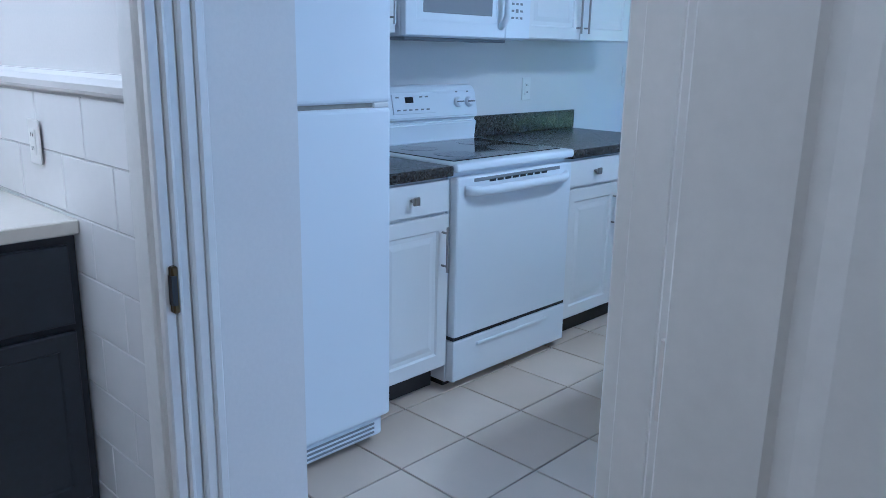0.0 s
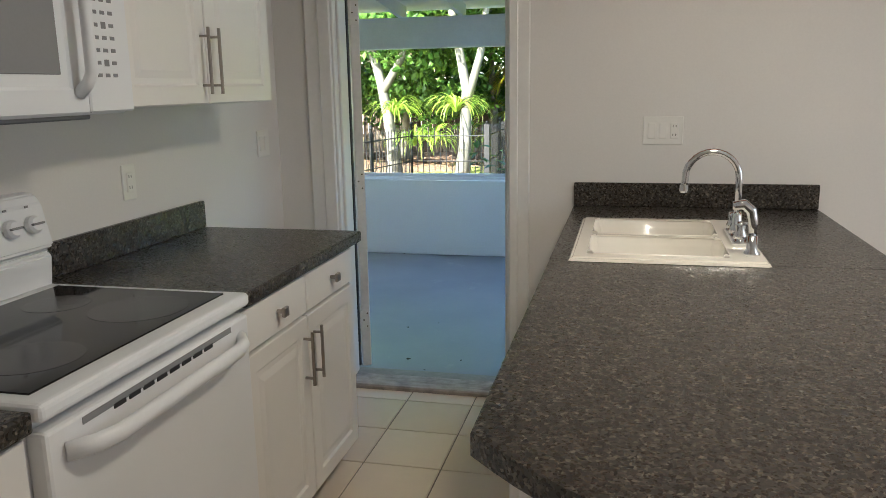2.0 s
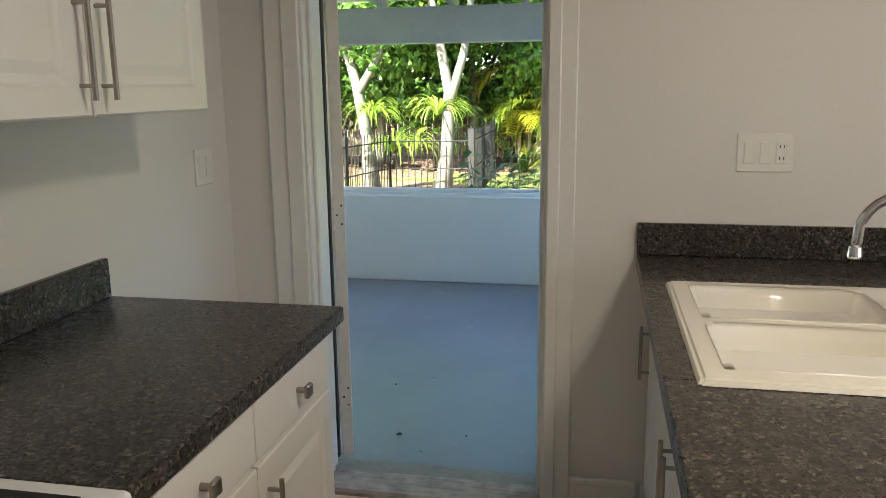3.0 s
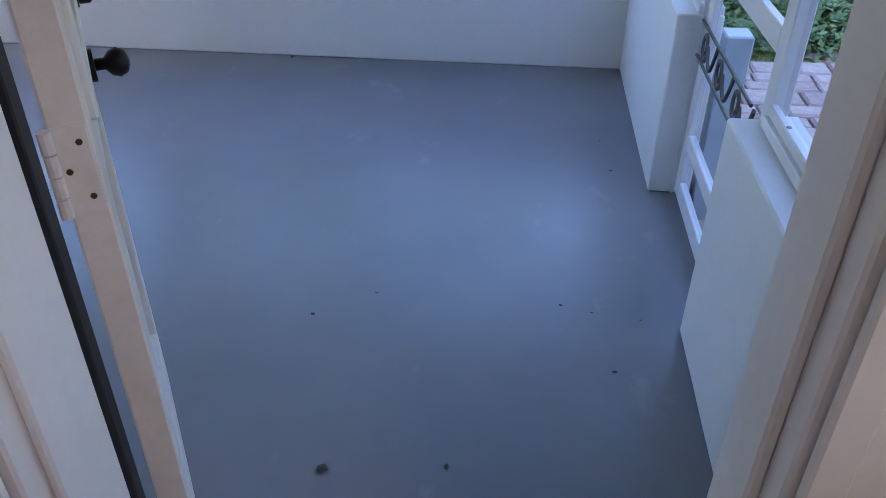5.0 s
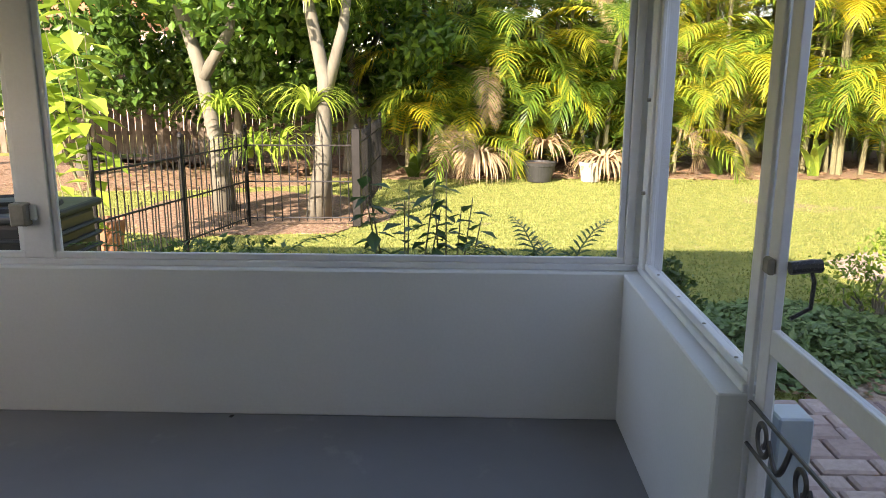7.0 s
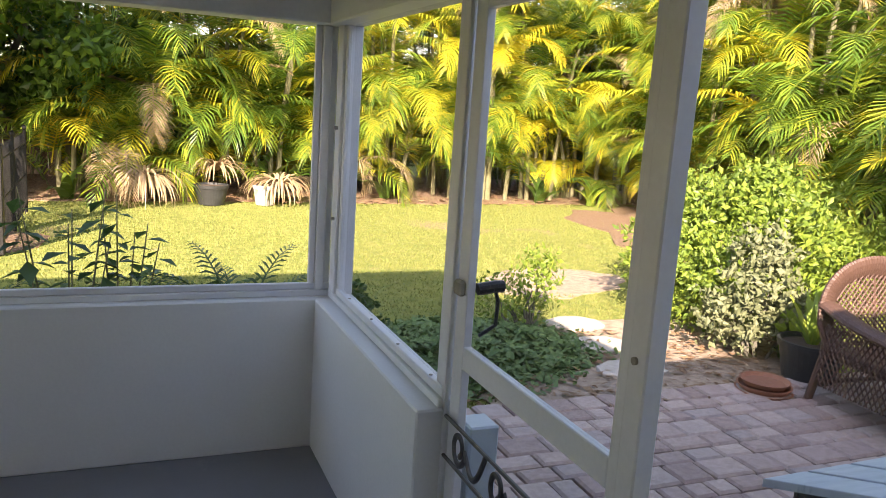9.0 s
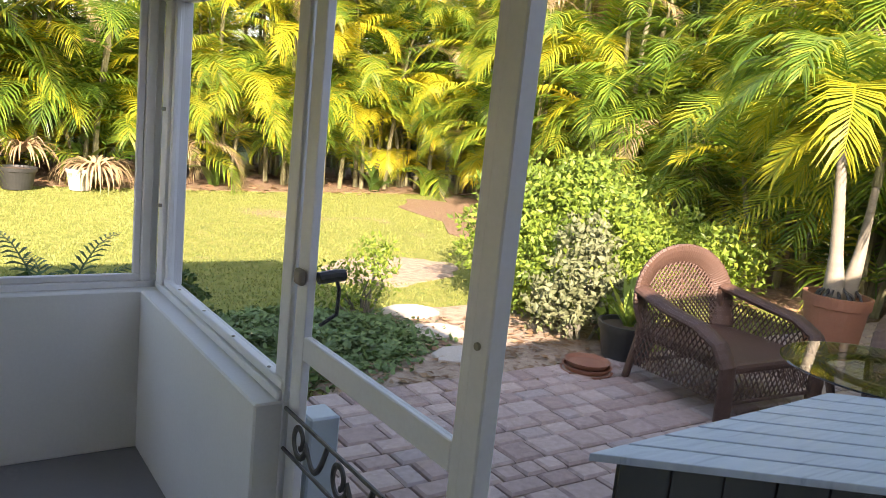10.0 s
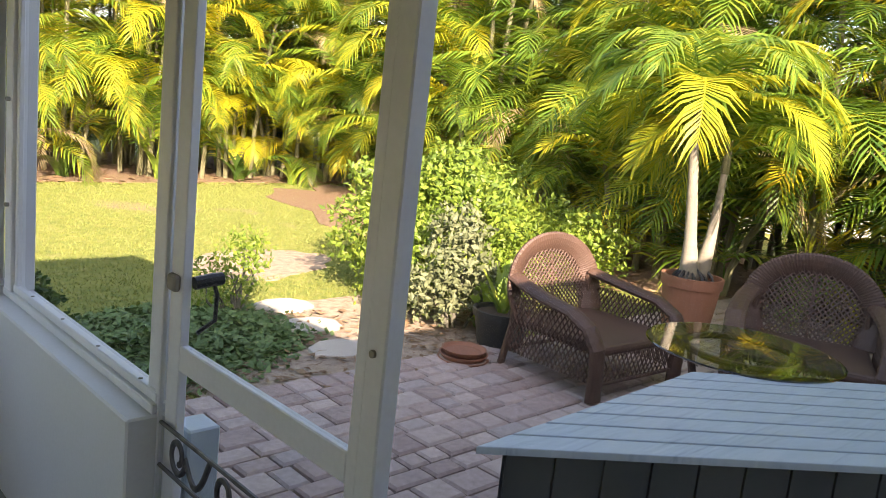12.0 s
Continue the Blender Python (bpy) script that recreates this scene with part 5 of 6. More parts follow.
def leaf_cloud(n, centre, radii, size, seed, hollow=0.35, narrow=0.5, flat=0.0):
    """Leaves scattered through an uneven clump: verts and faces."""
    r = np.random.RandomState(seed)
    d = r.normal(size=(n, 3))
    d /= np.linalg.norm(d, axis=1)[:, None]
    lump = 1 + 0.22 * np.sin(d[:, 0] * 5 + seed) * np.cos(d[:, 1] * 4 + seed) + 0.15 * np.sin(d[:, 2] * 9 + seed * 2)
    rad = (hollow + (1 - hollow) * r.rand(n) ** 0.6) * lump
    c = np.array(centre) + d * rad[:, None] * np.array(radii)
    u = r.normal(size=(n, 3)) + np.array((0, 0, -0.4))
    u /= np.linalg.norm(u, axis=1)[:, None]
    w = np.cross(u, d + r.normal(size=(n, 3)) * 0.5)
    w /= np.linalg.norm(w, axis=1)[:, None] + 1e-9
    s = (size * (0.6 + 0.7 * r.rand(n)))[:, None]
    nrm = np.cross(u, w)
    v = np.empty((n, 4, 3))
    v[:, 0] = c - u * s * 0.5
    v[:, 1] = c + w * s * narrow * 0.5 + nrm * s * 0.1
    v[:, 2] = c + u * s * 0.5
    v[:, 3] = c - w * s * narrow * 0.5 + nrm * s * 0.1
    return v.reshape(-1, 3), np.arange(4 * n).reshape(-1, 4)


def merge(clouds):
    vs, fs, k = [], [], 0
    for v, f in clouds:
        vs.append(v)
        fs.append(f + k)
        k += len(v)
    return np.concatenate(vs).tolist(), np.concatenate(fs).tolist()


def shrub(name, base, clumps, material, label, size=0.09, n=500, seed=1, narrow=0.55, category="shrub"):
    """clumps: (dx, dy, height of its middle, radius)."""
    s = thing(name, base, label, category)
    r = random.Random(seed)
    bm = bmesh.new()
    for dx, dy, dz, rad in clumps:
        for _ in range(3):
            tube([Vector(base) + Vector((dx * 0.3, dy * 0.3, -0.02)), Vector(base) + Vector((dx * 0.7 + r.uniform(-0.1, 0.1), dy * 0.7, dz * 0.5)), Vector(base) + Vector((dx + r.uniform(-0.3, 0.3) * rad, dy + r.uniform(-0.3, 0.3) * rad, dz))], 0.01, 5, bm, radii=[0.014, 0.01, 0.005])
    part("stems", bm, M_BARK, s)
    v, f = merge([leaf_cloud(n, (dx, dy, dz), (rad, rad, rad * 0.85), size, seed * 7 + i, narrow=narrow) for i, (dx, dy, dz, rad) in enumerate(clumps)])
    from_arrays("foliage", v, f, material, s)
    return s


G0 = GROUND
shrub("garden_shrub", (2.55, 10.9, G0), [(-0.45, -0.5, 0.45, 0.5), (0.1, -0.4, 0.8, 0.55), (0.5, 0.1, 0.65, 0.6), (-0.2, 0.4, 0.95, 0.5), (0.2, 0.0, 1.15, 0.4), (0.8, -0.2, 0.5, 0.5), (-0.5, 0.2, 0.6, 0.5), (-0.3, -0.1, 0.35, 0.6)], M_SHRUB, "bright green bushy shrub beside the patio", 0.07, 1900, 21)
shrub("garden_shrub", (3.5, 11.0, G0), [(0, 0, 0.45, 0.55), (0.5, -0.3, 0.6, 0.5), (0.9, -0.6, 0.5, 0.5), (0.3, 0.3, 0.9, 0.5)], M_SHRUB, "yellow-green shrub in front of the palms", 0.07, 1500, 23)
shrub("silver_shrub", (1.95, 9.95, G0), [(0, 0, 0.5, 0.34), (0.1, 0.15, 0.78, 0.28), (-0.15, 0.1, 0.3, 0.3), (0.2, -0.12, 0.32, 0.28)], M_SILVER, "silvery green leafy shrub at the patio edge", 0.06, 800, 25, 0.6)
shrub("leafy_shrub", (2.2, 9.7, G0), [(0, 0, 0.3, 0.25), (0.1, 0.1, 0.15, 0.2)], M_VINE, "light green large-leaved plant by the pots", 0.13, 120, 26, 0.85)


def ground_cover(name, cx, cy, rx, ry, turn, n, label, seed):
    """A low carpet of small leaves with lumps and thin places."""
    r = np.random.RandomState(seed)
    a, d = r.rand(n) * 6.283, np.sqrt(r.rand(n)) * (1 + 0.12 * r.normal(size=n))
    u, w = rx * d * np.cos(a), ry * d * np.sin(a)
    x = cx + u * math.cos(turn) - w * math.sin(turn)
    y = cy + u * math.sin(turn) + w * math.cos(turn)
    lump = 0.5 + 0.5 * np.sin(x * 5.1 + 1.3 * np.sin(y * 4.3)) * np.cos(y * 6.2 + seed)
    z = GROUND + 0.01 + (0.05 + 0.16 * lump) * r.rand(n) * np.clip(1.3 - d, 0.15, 1)
    th_, s = r.rand(n) * 6.283, 0.022 + 0.022 * r.rand(n)
    c, sn = np.cos(th_), np.sin(th_)
    v = np.empty((n, 4, 3))
    tilt = r.normal(size=(n, 2)) * 0.45
    for i, (p, q) in enumerate(((-1, 0), (0, -0.5), (1, 0), (0, 0.5))):
        v[:, i] = np.stack([x + s * (p * c - q * sn), y + s * (p * sn + q * c), z + s * (p * tilt[:, 0] + q * tilt[:, 1])], 1)
    ob = from_arrays(name, v.reshape(-1, 3).tolist(), np.arange(4 * n).reshape(-1, 4).tolist(), M_COVER)
    tagged(ob, label, "ground cover", kind="stuff")


ground_cover("ground_cover", -0.55, 10.45, 1.25, 0.75, 0.15, 15000, "low green ground cover plants in the house's shade", 3)
shrub("sprawling_shrub", (0.45, 10.9, G0), [(0, 0, 0.35, 0.28), (0.2, 0.2, 0.5, 0.22), (-0.2, 0.1, 0.25, 0.3)], M_SHRUB, "thin pale green sprawling shrub", 0.05, 300, 29)
shrub("porch_side_shrub", (-1.2, 9.9, G0), [(-0.1, 0, 0.40, 0.22), (-0.2, -0.1, 0.58, 0.17), (-0.3, 0.1, 0.35, 0.24), (0.0, 0.2, 0.15, 0.24)], M_DARKLEAF, "dark leafy shrub outside the porch corner", 0.055, 600, 30)
for i, (x, y, sc) in enumerate(((-2.0, 9.9, 0.9), (-3.6, 10.2, 0.8), (-4.2, 10.5, 0.9))):
    shrub("foundation_shrub", (x, y, G0), [(0, 0, 0.5 * sc, 0.3), (0.3, 0.1, 0.4 * sc, 0.3), (-0.3, 0.1, 0.42 * sc, 0.3)], M_DARKLEAF, "dark low shrub under the porch screens", 0.06, 350, 40 + i)


def stalk_plant(base, label, material, stalks, height, leaf, seed, spread=0.25, count=14):
    """Upright stems with broad single leaves."""
    s = thing("stalk_plant", base, label, "plant")
    r = random.Random(seed)
    bm, v, f = bmesh.new(), [], []
    for k in range(stalks):
        a, h = r.uniform(0, 6.28), height * r.uniform(0.75, 1.0)
        pts = [Vector((spread * 0.2 * math.cos(a), spread * 0.2 * math.sin(a), 0)) + Vector((spread * math.cos(a) * u, spread * math.sin(a) * u, h * u)) for u in (0, 0.35, 0.7, 1.0)]
        tube([Vector(base) + p for p in pts], 0.006, 5, bm, radii=[0.009, 0.007, 0.005, 0.003])
        for i in range(count):
            u = 0.3 + 0.7 * i / count
            c = pts[0].lerp(pts[-1], u)
            b, l = i * 2.4 + r.uniform(-0.3, 0.3), leaf * r.uniform(0.7, 1.2)
            d = Vector((math.cos(b), math.sin(b), r.uniform(-0.5, 0.35)))
            w = Vector((-math.sin(b), math.cos(b), 0)) * l * 0.3
            n = len(v)
            v += [tuple(c), tuple(c + d * l * 0.55 + w), tuple(c + d * l * 0.55 - w), tuple(c + d * l + Vector((0, 0, -0.25 * l))), tuple(c + d * l * 0.55 + Vector((0, 0, -0.1 * l)))]
            f += [(n, n + 4, n + 1), (n, n + 2, n + 4), (n + 1, n + 4, n + 3), (n + 4, n + 2, n + 3)]
    part("stems", bm, M_CANE, s)
    from_arrays("leaves", v, f, material, s)
    return s


stalk_plant((-2.86, 9.95, G0), "dark leafy stems rising above the porch sill", M_DARKLEAF, 6, 1.22, 0.13, 51, 0.2, 15)
stalk_plant((-2.62, 10.0, G0), "dark leafy stems rising above the porch sill", M_DARKLEAF, 5, 1.2, 0.12, 52, 0.18, 15)
stalk_plant((-6.05, 12.9, G0 + 0.3), "tall light green broad-leaved plant in a red pot", M_VINE, 7, 2.35, 0.34, 53, 0.55, 15)
stalk_plant((-6.2, 12.6, G0), "light green broad-leaved plant beside the air conditioner", M_VINE, 3, 1.2, 0.26, 54, 0.3, 8)


def rosette(name, base, label, material, n, length, seed, droop=1.6, rise=1.2, width=0.02, category="plant", scale_min=0.7):
    """Strap leaves arching out from one point."""
    r = random.Random(seed)
    s = thing(name, base, label, category)
    v, f = [], []
    for k in range(n):
        a, l = r.uniform(0, 6.28), length * r.uniform(scale_min, 1.1)
        an, x, z = rise * r.uniform(0.6, 1.2), 0.02, 0.0
        q = []
        for i in range(7):
            w = width * (1 - (i / 6) ** 2) + 0.001
            q.append((x, z, w))
            x += l / 6 * math.cos(an)
            z += l / 6 * math.sin(an)
            an -= droop / 6 * r.uniform(0.8, 1.2)
        b = len(v)
        ca, sa = math.cos(a), math.sin(a)
        for x, z, w in q:
            v += [(x * ca - w * sa, x * sa + w * ca, z), (x * ca + w * sa, x * sa - w * ca, z)]
        f += [(b + 2 * i, b + 2 * i + 1, b + 2 * i + 3, b + 2 * i + 2) for i in range(6)]
    from_arrays("leaves", v, f, material, s)
    return s


def fern(base, seed, label, n=9, length=0.75):
    s = thing("fern", base, label, "fern")
    r = random.Random(seed)
    v, f = [], []
    for k in range(n):
        a, b = frond(r, length * r.uniform(0.7, 1.1), r.uniform(1.0, 1.7), 20, 0.11, 1.25, 0.02)
        place(a, b, pose(0, 0, 0, 0, 0, k * 360 / n + r.uniform(-15, 15)), v, f)
    from_arrays("fronds", v, f, M_DARKLEAF if seed % 2 else M_SHRUB, s)


fern((-2.0, 9.75, G0 + 0.3), 61, "dark green fern outside the porch screen", 13, 0.8)
fern((-3.95, 9.9, G0 + 0.15), 63, "dark green fern outside the porch screen", 9, 1.0)
fern((-3.55, 9.9, G0 + 0.1), 65, "dark green fern outside the porch screen", 10, 0.8)
rosette("dead_palm_heap", (-2.3, 18.3, G0 + 0.3), "tan heap of dead drooping palm leaves", M_DEADLEAF, 170, 0.95, 71, 2.6, 0.9, 0.022, "dead leaves")
rosette("dead_palm_heap", (-0.2, 18.5, G0 + 0.25), "tan heap of dead drooping palm leaves", M_DEADLEAF, 140, 0.85, 72, 2.6, 0.9, 0.022, "dead leaves")
rosette("dead_palm_heap", (-1.2, 18.7, G0 + 0.5), "tan skirt of dead leaves hanging on the palm", M_DEADLEAF, 60, 0.8, 73, 2.2, 0.9, 0.02, "dead leaves")
for x, y, z, sd in ((-5.05, 14.6, 0.75, 81), (-4.75, 14.75, 0.75, 82), (-5.4, 14.7, 1.25, 83), (-4.35, 14.75, 1.3, 84), (-4.2, 14.55, 2.5, 85)):
    rosette("strappy_plant", (x, y, G0 + z), "pale green strap-leaved plant on the tree trunk", M_VINE, 70, 0.75, sd, 2.4, 1.2, 0.018)
for i in range(9):
    rosette("banana_leaf_plant", (-3.2 + i * 1.35 + rng.uniform(-0.3, 0.3), 18.8 + rng.uniform(-0.2, 0.5), G0), "broad green leaves at the foot of the palms", M_SHRUB if i % 2 else M_PALMSHADED, 9, rng.uniform(0.7, 1.1), 90 + i, 1.3, 1.35, 0.09)


def broadleaf_tree(base, label, limbs, clumps, seed, radius, size=0.16, n=420):
    """limbs: list of point lists from the base; clumps: (x, y, z, r) from the base."""
    s = thing("broadleaf_tree", base, label, "tree")
    b = Vector(base)
    bm = bmesh.new()
    for i, pts in enumerate(limbs):
        k = len(pts)
        r0 = radius * (1.0 if i == 0 else 0.62)
        tube([b + Vector(p) for p in pts], r0, 12, bm, radii=[r0 * (1.35 if j == 0 and i == 0 else 1 - 0.65 * j / (k - 1)) for j in range(k)])
    part("trunk", bm, M_BARK, s, smooth=True)
    v, f = merge([leaf_cloud(n, c[:3], (c[3], c[3], c[3] * 0.7), size, seed * 11 + i, 0.2, 0.6) for i, c in enumerate(clumps)])
    from_arrays("crown", v, f, M_TREELEAF, s)
    return s


def canopy(r, n, cx, cy, z0, z1, spread, rad):
    return [(cx + r.uniform(-spread, spread), cy + r.uniform(-spread, spread), r.uniform(z0, z1), rad * r.uniform(0.7, 1.2)) for _ in range(n)]


rt = random.Random(5)
broadleaf_tree((-5.6, 15.3, G0 - 0.05), "pale-barked forked tree behind the metal fence", [[(0, 0, 0), (-0.05, 0, 0.9), (-0.25, 0.05, 1.9), (-0.65, 0.1, 3.2), (-1.0, 0.1, 4.6)], [(-0.2, 0.02, 1.7), (0.15, 0.1, 2.3), (0.25, 0.1, 3.0), (0.55, 0.1, 4.2)], [(-0.38, 0.08, 2.4), (-0.4, 0.1, 3.2), (-0.3, 0.2, 4.4)]], canopy(rt, 26, -0.2, 0.8, 2.7, 5.0, 2.1, 0.75), 3, 0.125)
broadleaf_tree((-4.3, 14.8, G0 - 0.05), "pale-barked twin-stemmed tree inside the metal fence", [[(0, 0, 0), (0.08, 0, 0.8), (0.12, 0, 1.7), (-0.1, 0.1, 2.8), (-0.4, 0.1, 4.2)], [(0.12, 0, 1.5), (0.35, 0.05, 2.3), (0.5, 0.1, 3.4), (0.6, 0.1, 4.4)]], canopy(rt, 24, 0.3, 1.2, 2.9, 5.0, 1.9, 0.75), 4, 0.125)
for i, (x, y) in enumerate(((-9.0, 18.5), (-6.8, 20.0), (-4.6, 19.5), (-12.0, 19.2), (-3.4, 21.0))):
    broadleaf_tree((x, y, G0 - 0.05), "dense dark green tree in front of the wooden fence", [[(0, 0, 0), (0.1, 0, 1.2), (0.0, 0.1, 2.6), (0.2, 0, 4.0)], [(0.05, 0.0, 1.4), (0.6, 0.1, 2.6), (0.9, 0.1, 3.6)]], canopy(rt, 34, 0, 0, 1.3, 5.4, 1.7, 0.85), 20 + i, 0.11, 0.17, 330)


def board_fence(x0, x1, y, h):
    s = thing("wooden_fence", ((x0 + x1) / 2, y, G0), "weathered brown upright board fence in shade", "fence")
    me = bpy.data.meshes.new("board")
    b = box(-0.068, 0.068, -0.011, 0.011, 0, h, 0.004)
    b.to_mesh(me)
    b.free()
    me.materials.append(M_FENCE)
    x = x0
    while x < x1:
        ob = new("board", me)
        ob.parent = s
        ob.matrix_basis = pose(x - (x0 + x1) / 2, rng.uniform(-0.01, 0.01), -0.03 + rng.uniform(-0.03, 0.03), 0, rng.uniform(-0.7, 0.7), 0)
        x += 0.15
    for z in (0.4, 1.4):
        part("rail", box(x0, x1, y + 0.012, y + 0.05, G0 + z, G0 + z + 0.09), M_FENCE, s)


board_fence(-22.0, -2.0, 22.2, 1.9)


def metal_fence():
    s = thing("metal_fence", (-4.9, 14.4, G0), "black metal picket fence panels round the trees", "fence")
    corners = [(-5.55, 11.7), (-5.0, 14.25), (-3.75, 14.3), (-3.80, 17.2)]
    pm = bpy.data.meshes.new("picket")
    b = tube([(0, 0, 0.06), (0, 0, 1.02)], 0.007, 5)
    tube([(0, 0, 1.02), (0, 0, 1.09)], 0.01, 5, b, radii=[0.011, 0.001])
    b.to_mesh(pm)
    b.free()
    pm.materials.append(M_IRON)
    for (xa, ya), (xb, yb) in zip(corners, corners[1:]):
        run = Vector((xb - xa, yb - ya, 0))
        panels = max(1, round(run.length / 1.2))
        n = round(run.length / 0.095)
        for z in (0.10, 0.52, 0.93):
            part("rail", tube([(xa, ya, G0 + z), (xb, yb, G0 + z)], 0.010, 6), M_IRON, s)
        for k in range(1, n):
            p = Vector((xa, ya, 0)) + run * (k / n)
            ob = new("picket", pm)
            ob.parent = s
            ob.location = (p.x + 4.9, p.y - 14.4, 0)
            if k % 2 == 0 and (xa, ya) != corners[1]:
                q = p + run.normalized() * 0.047
                part("short_picket", tube([(q.x, q.y, G0 + 0.06), (q.x, q.y, G0 + 0.6)], 0.006, 5), M_IRON, s)
        for k in range(panels + 1):
            p = Vector((xa, ya, 0)) + run * (k / panels)
            po = part("post", tube([(p.x, p.y, G0 - 0.05), (p.x, p.y, G0 + 1.10)], 0.02, 8), M_IRON, s)
            part("finial", lathe([(0.012, 1.10), (0.03, 1.125), (0.028, 1.15), (0.008, 1.17)], (p.x, p.y, G0), 10), M_IRON, po)
    part("gate_latch", box(-3.80, -3.70, 14.25, 14.36, G0, G0 + 1.12, 0.01), M_IRON, s)


metal_fence()


def air_conditioner():
    x0, x1, y0, y1, h = -5.72, -4.92, 9.75, 10.5, 0.93
    s = thing("air_conditioner", (-5.3, 10.1, G0), "black outdoor air conditioning unit with louvred sides", "air conditioner")
    part("pad", box(x0 - 0.1, x1 + 0.1, y0 - 0.1, y1 + 0.1, G0 - 0.02, G0 + 0.06, 0.01), M_STEPSTONE, s)
    part("body", box(x0 + 0.03, x1 - 0.03, y0 + 0.03, y1 - 0.03, G0 + 0.06, G0 + h - 0.05, 0.03, seg=2), M_BLACK, s)
    for k in range(9):
        z = G0 + 0.14 + k * 0.078
        part("louvre", box(x0, x1, y0, y1, z, z + 0.028, 0.012), M_POTBLACK, s)
    part("top_panel", box(x0 - 0.01, x1 + 0.01, y0 - 0.01, y1 + 0.01, G0 + h - 0.05, G0 + h, 0.02, seg=2), M_POTBLACK, s)
    part("fan_cowl", lathe([(0.31, 0), (0.30, 0.025), (0.28, 0.03), (0.27, 0.005)], ((x0 + x1) / 2, (y0 + y1) / 2, G0 + h), 32), M_POTBLACK, s)
    part("fan_cap", lathe([(0.10, 0.01), (0.10, 0.035), (0.05, 0.04)], ((x0 + x1) / 2, (y0 + y1) / 2, G0 + h), 20), M_POTBLACK, s)
    part("rating_label", box(x1 - 0.22, x1 - 0.12, y0 - 0.004, y0 - 0.001, G0 + 0.5, G0 + 0.66), M_SHRUB, s, "yellow-green energy label")


air_conditioner()


def pot(name, x, y, r, h, material, label, soil=True, z=GROUND):
    s = thing(name, (x, y, z), label, "plant pot")
    part("pot_body", lathe([(r * 0.72, 0), (r * 0.74, 0.01), (r * 0.94, h * 0.82), (r, h * 0.83), (r * 1.02, h), (r * 0.92, h), (r * 0.88, h * 0.88), (r * 0.1, h * 0.87)], (x, y, z), 36), material, s, smooth=False)
    if soil:
        part("soil", lathe([(r * 0.88, h * 0.84), (r * 0.87, h * 0.90), (r * 0.3, h * 0.92)], (x, y, z), 24), M_SOIL, s)
    return s


pot("terracotta_pot", 3.86, 8.9, 0.27, 0.56, M_TERRA, "large reddish plastic pot holding a twin palm")
pot("black_pot", 1.92, 9.42, 0.23, 0.30, M_POTBLACK, "round black pot behind the wicker chair")
pot("red_pot", -6.05, 12.9, 0.2, 0.32, M_TERRA, "red clay pot by the fence")
pot("nursery_pot", -1.3, 18.3, 0.27, 0.32, M_POTBLACK, "black nursery pot under the palms")
pot("nursery_pot", -0.45, 18.35, 0.2, 0.32, M_POTGREY, "grey pot under the palms")
rosette("aloe_plant", (1.92, 9.42, G0 + 0.26), "spiky green aloe in the black pot", M_SHRUB, 14, 0.4, 95, 0.4, 1.3, 0.03)
sc = thing("clay_saucer", (1.38, 9.28, G0), "stack of terracotta saucers on the pavers", "saucer")
for k, (r, z) in enumerate(((0.19, 0.0), (0.18, 0.035), (0.165, 0.07))):
    part("saucer", lathe([(r * 0.85, z), (r, z + 0.034), (r * 0.93, z + 0.034), (r * 0.8, z + 0.012)], (1.38, 9.28, G0), 30), M_TERRA, sc)


def potted_palm():
    p = thing("twin_palm", (3.86, 8.9, G0 + 0.5), "potted palm with two swollen pale trunks", "palm tree")
    r = random.Random(31)
    b = Vector((3.86, 8.9, G0 + 0.5))
    vs, fs, ys, yf = [], [], [], []
    for pts, radii, n, ln in (([(-0.06, 0, 0.0), (-0.075, 0.01, 0.12), (-0.10, 0.03, 0.4), (-0.13, 0.08, 0.9), (-0.16, 0.12, 1.32)], [0.10, 0.085, 0.055, 0.045, 0.04], 17, 1.35), ([(0.09, 0, 0.0), (0.11, -0.02, 0.12), (0.16, -0.03, 0.4), (0.19, -0.03, 0.7), (0.21, -0.03, 0.98)], [0.09, 0.075, 0.05, 0.035, 0.03], 12, 1.05)):
        part("trunk", tube([b + Vector(q) for q in pts], 0.05, 14, radii=radii), M_PALMTRUNK, p, smooth=True)
        part("crown_shaft", tube([b + Vector(pts[-1]), b + Vector(pts[-1]) + Vector((0.01, 0, 0.3))], 0.035, 10, radii=[0.042, 0.025]), M_CANE, p)
        for k in range(n):
            low = k / n
            v, f = frond(r, ln * r.uniform(0.85, 1.15), r.uniform(1.9, 2.7) - 0.5 * low, 46, 0.42, 1.45 - 1.0 * low, 0.03)
            m = Matrix.Translation(Vector(pts[-1]) + Vector((0, 0, 0.28 - 0.15 * low))) @ pose(0, 0, 0, 0, 0, k * 137.5)
            place(v, f, m, *((ys, yf) if r.random() < 0.28 else (vs, fs)))
    from_arrays("crown", vs, fs, M_PALM, p)
    from_arrays("yellow_fronds", ys, yf, M_PALMYELLOW, p, "yellow-green sunlit fronds")
    bm = bmesh.new()
    for k in range(46):
        a = r.uniform(0, 6.28)
        c = b + Vector((r.choice((-0.06, 0.1)), 0, 0.1))
        tube([c + Vector((0.06 * math.cos(a), 0.06 * math.sin(a), r.uniform(-0.02, 0.05))), c + Vector((0.13 * math.cos(a), 0.13 * math.sin(a), -0.03)), c + Vector((0.17 * math.cos(a), 0.17 * math.sin(a), -0.11))], 0.01, 5, bm)
    part("aerial_roots", bm, M_BLACK, p, "dark exposed roots")


potted_palm()


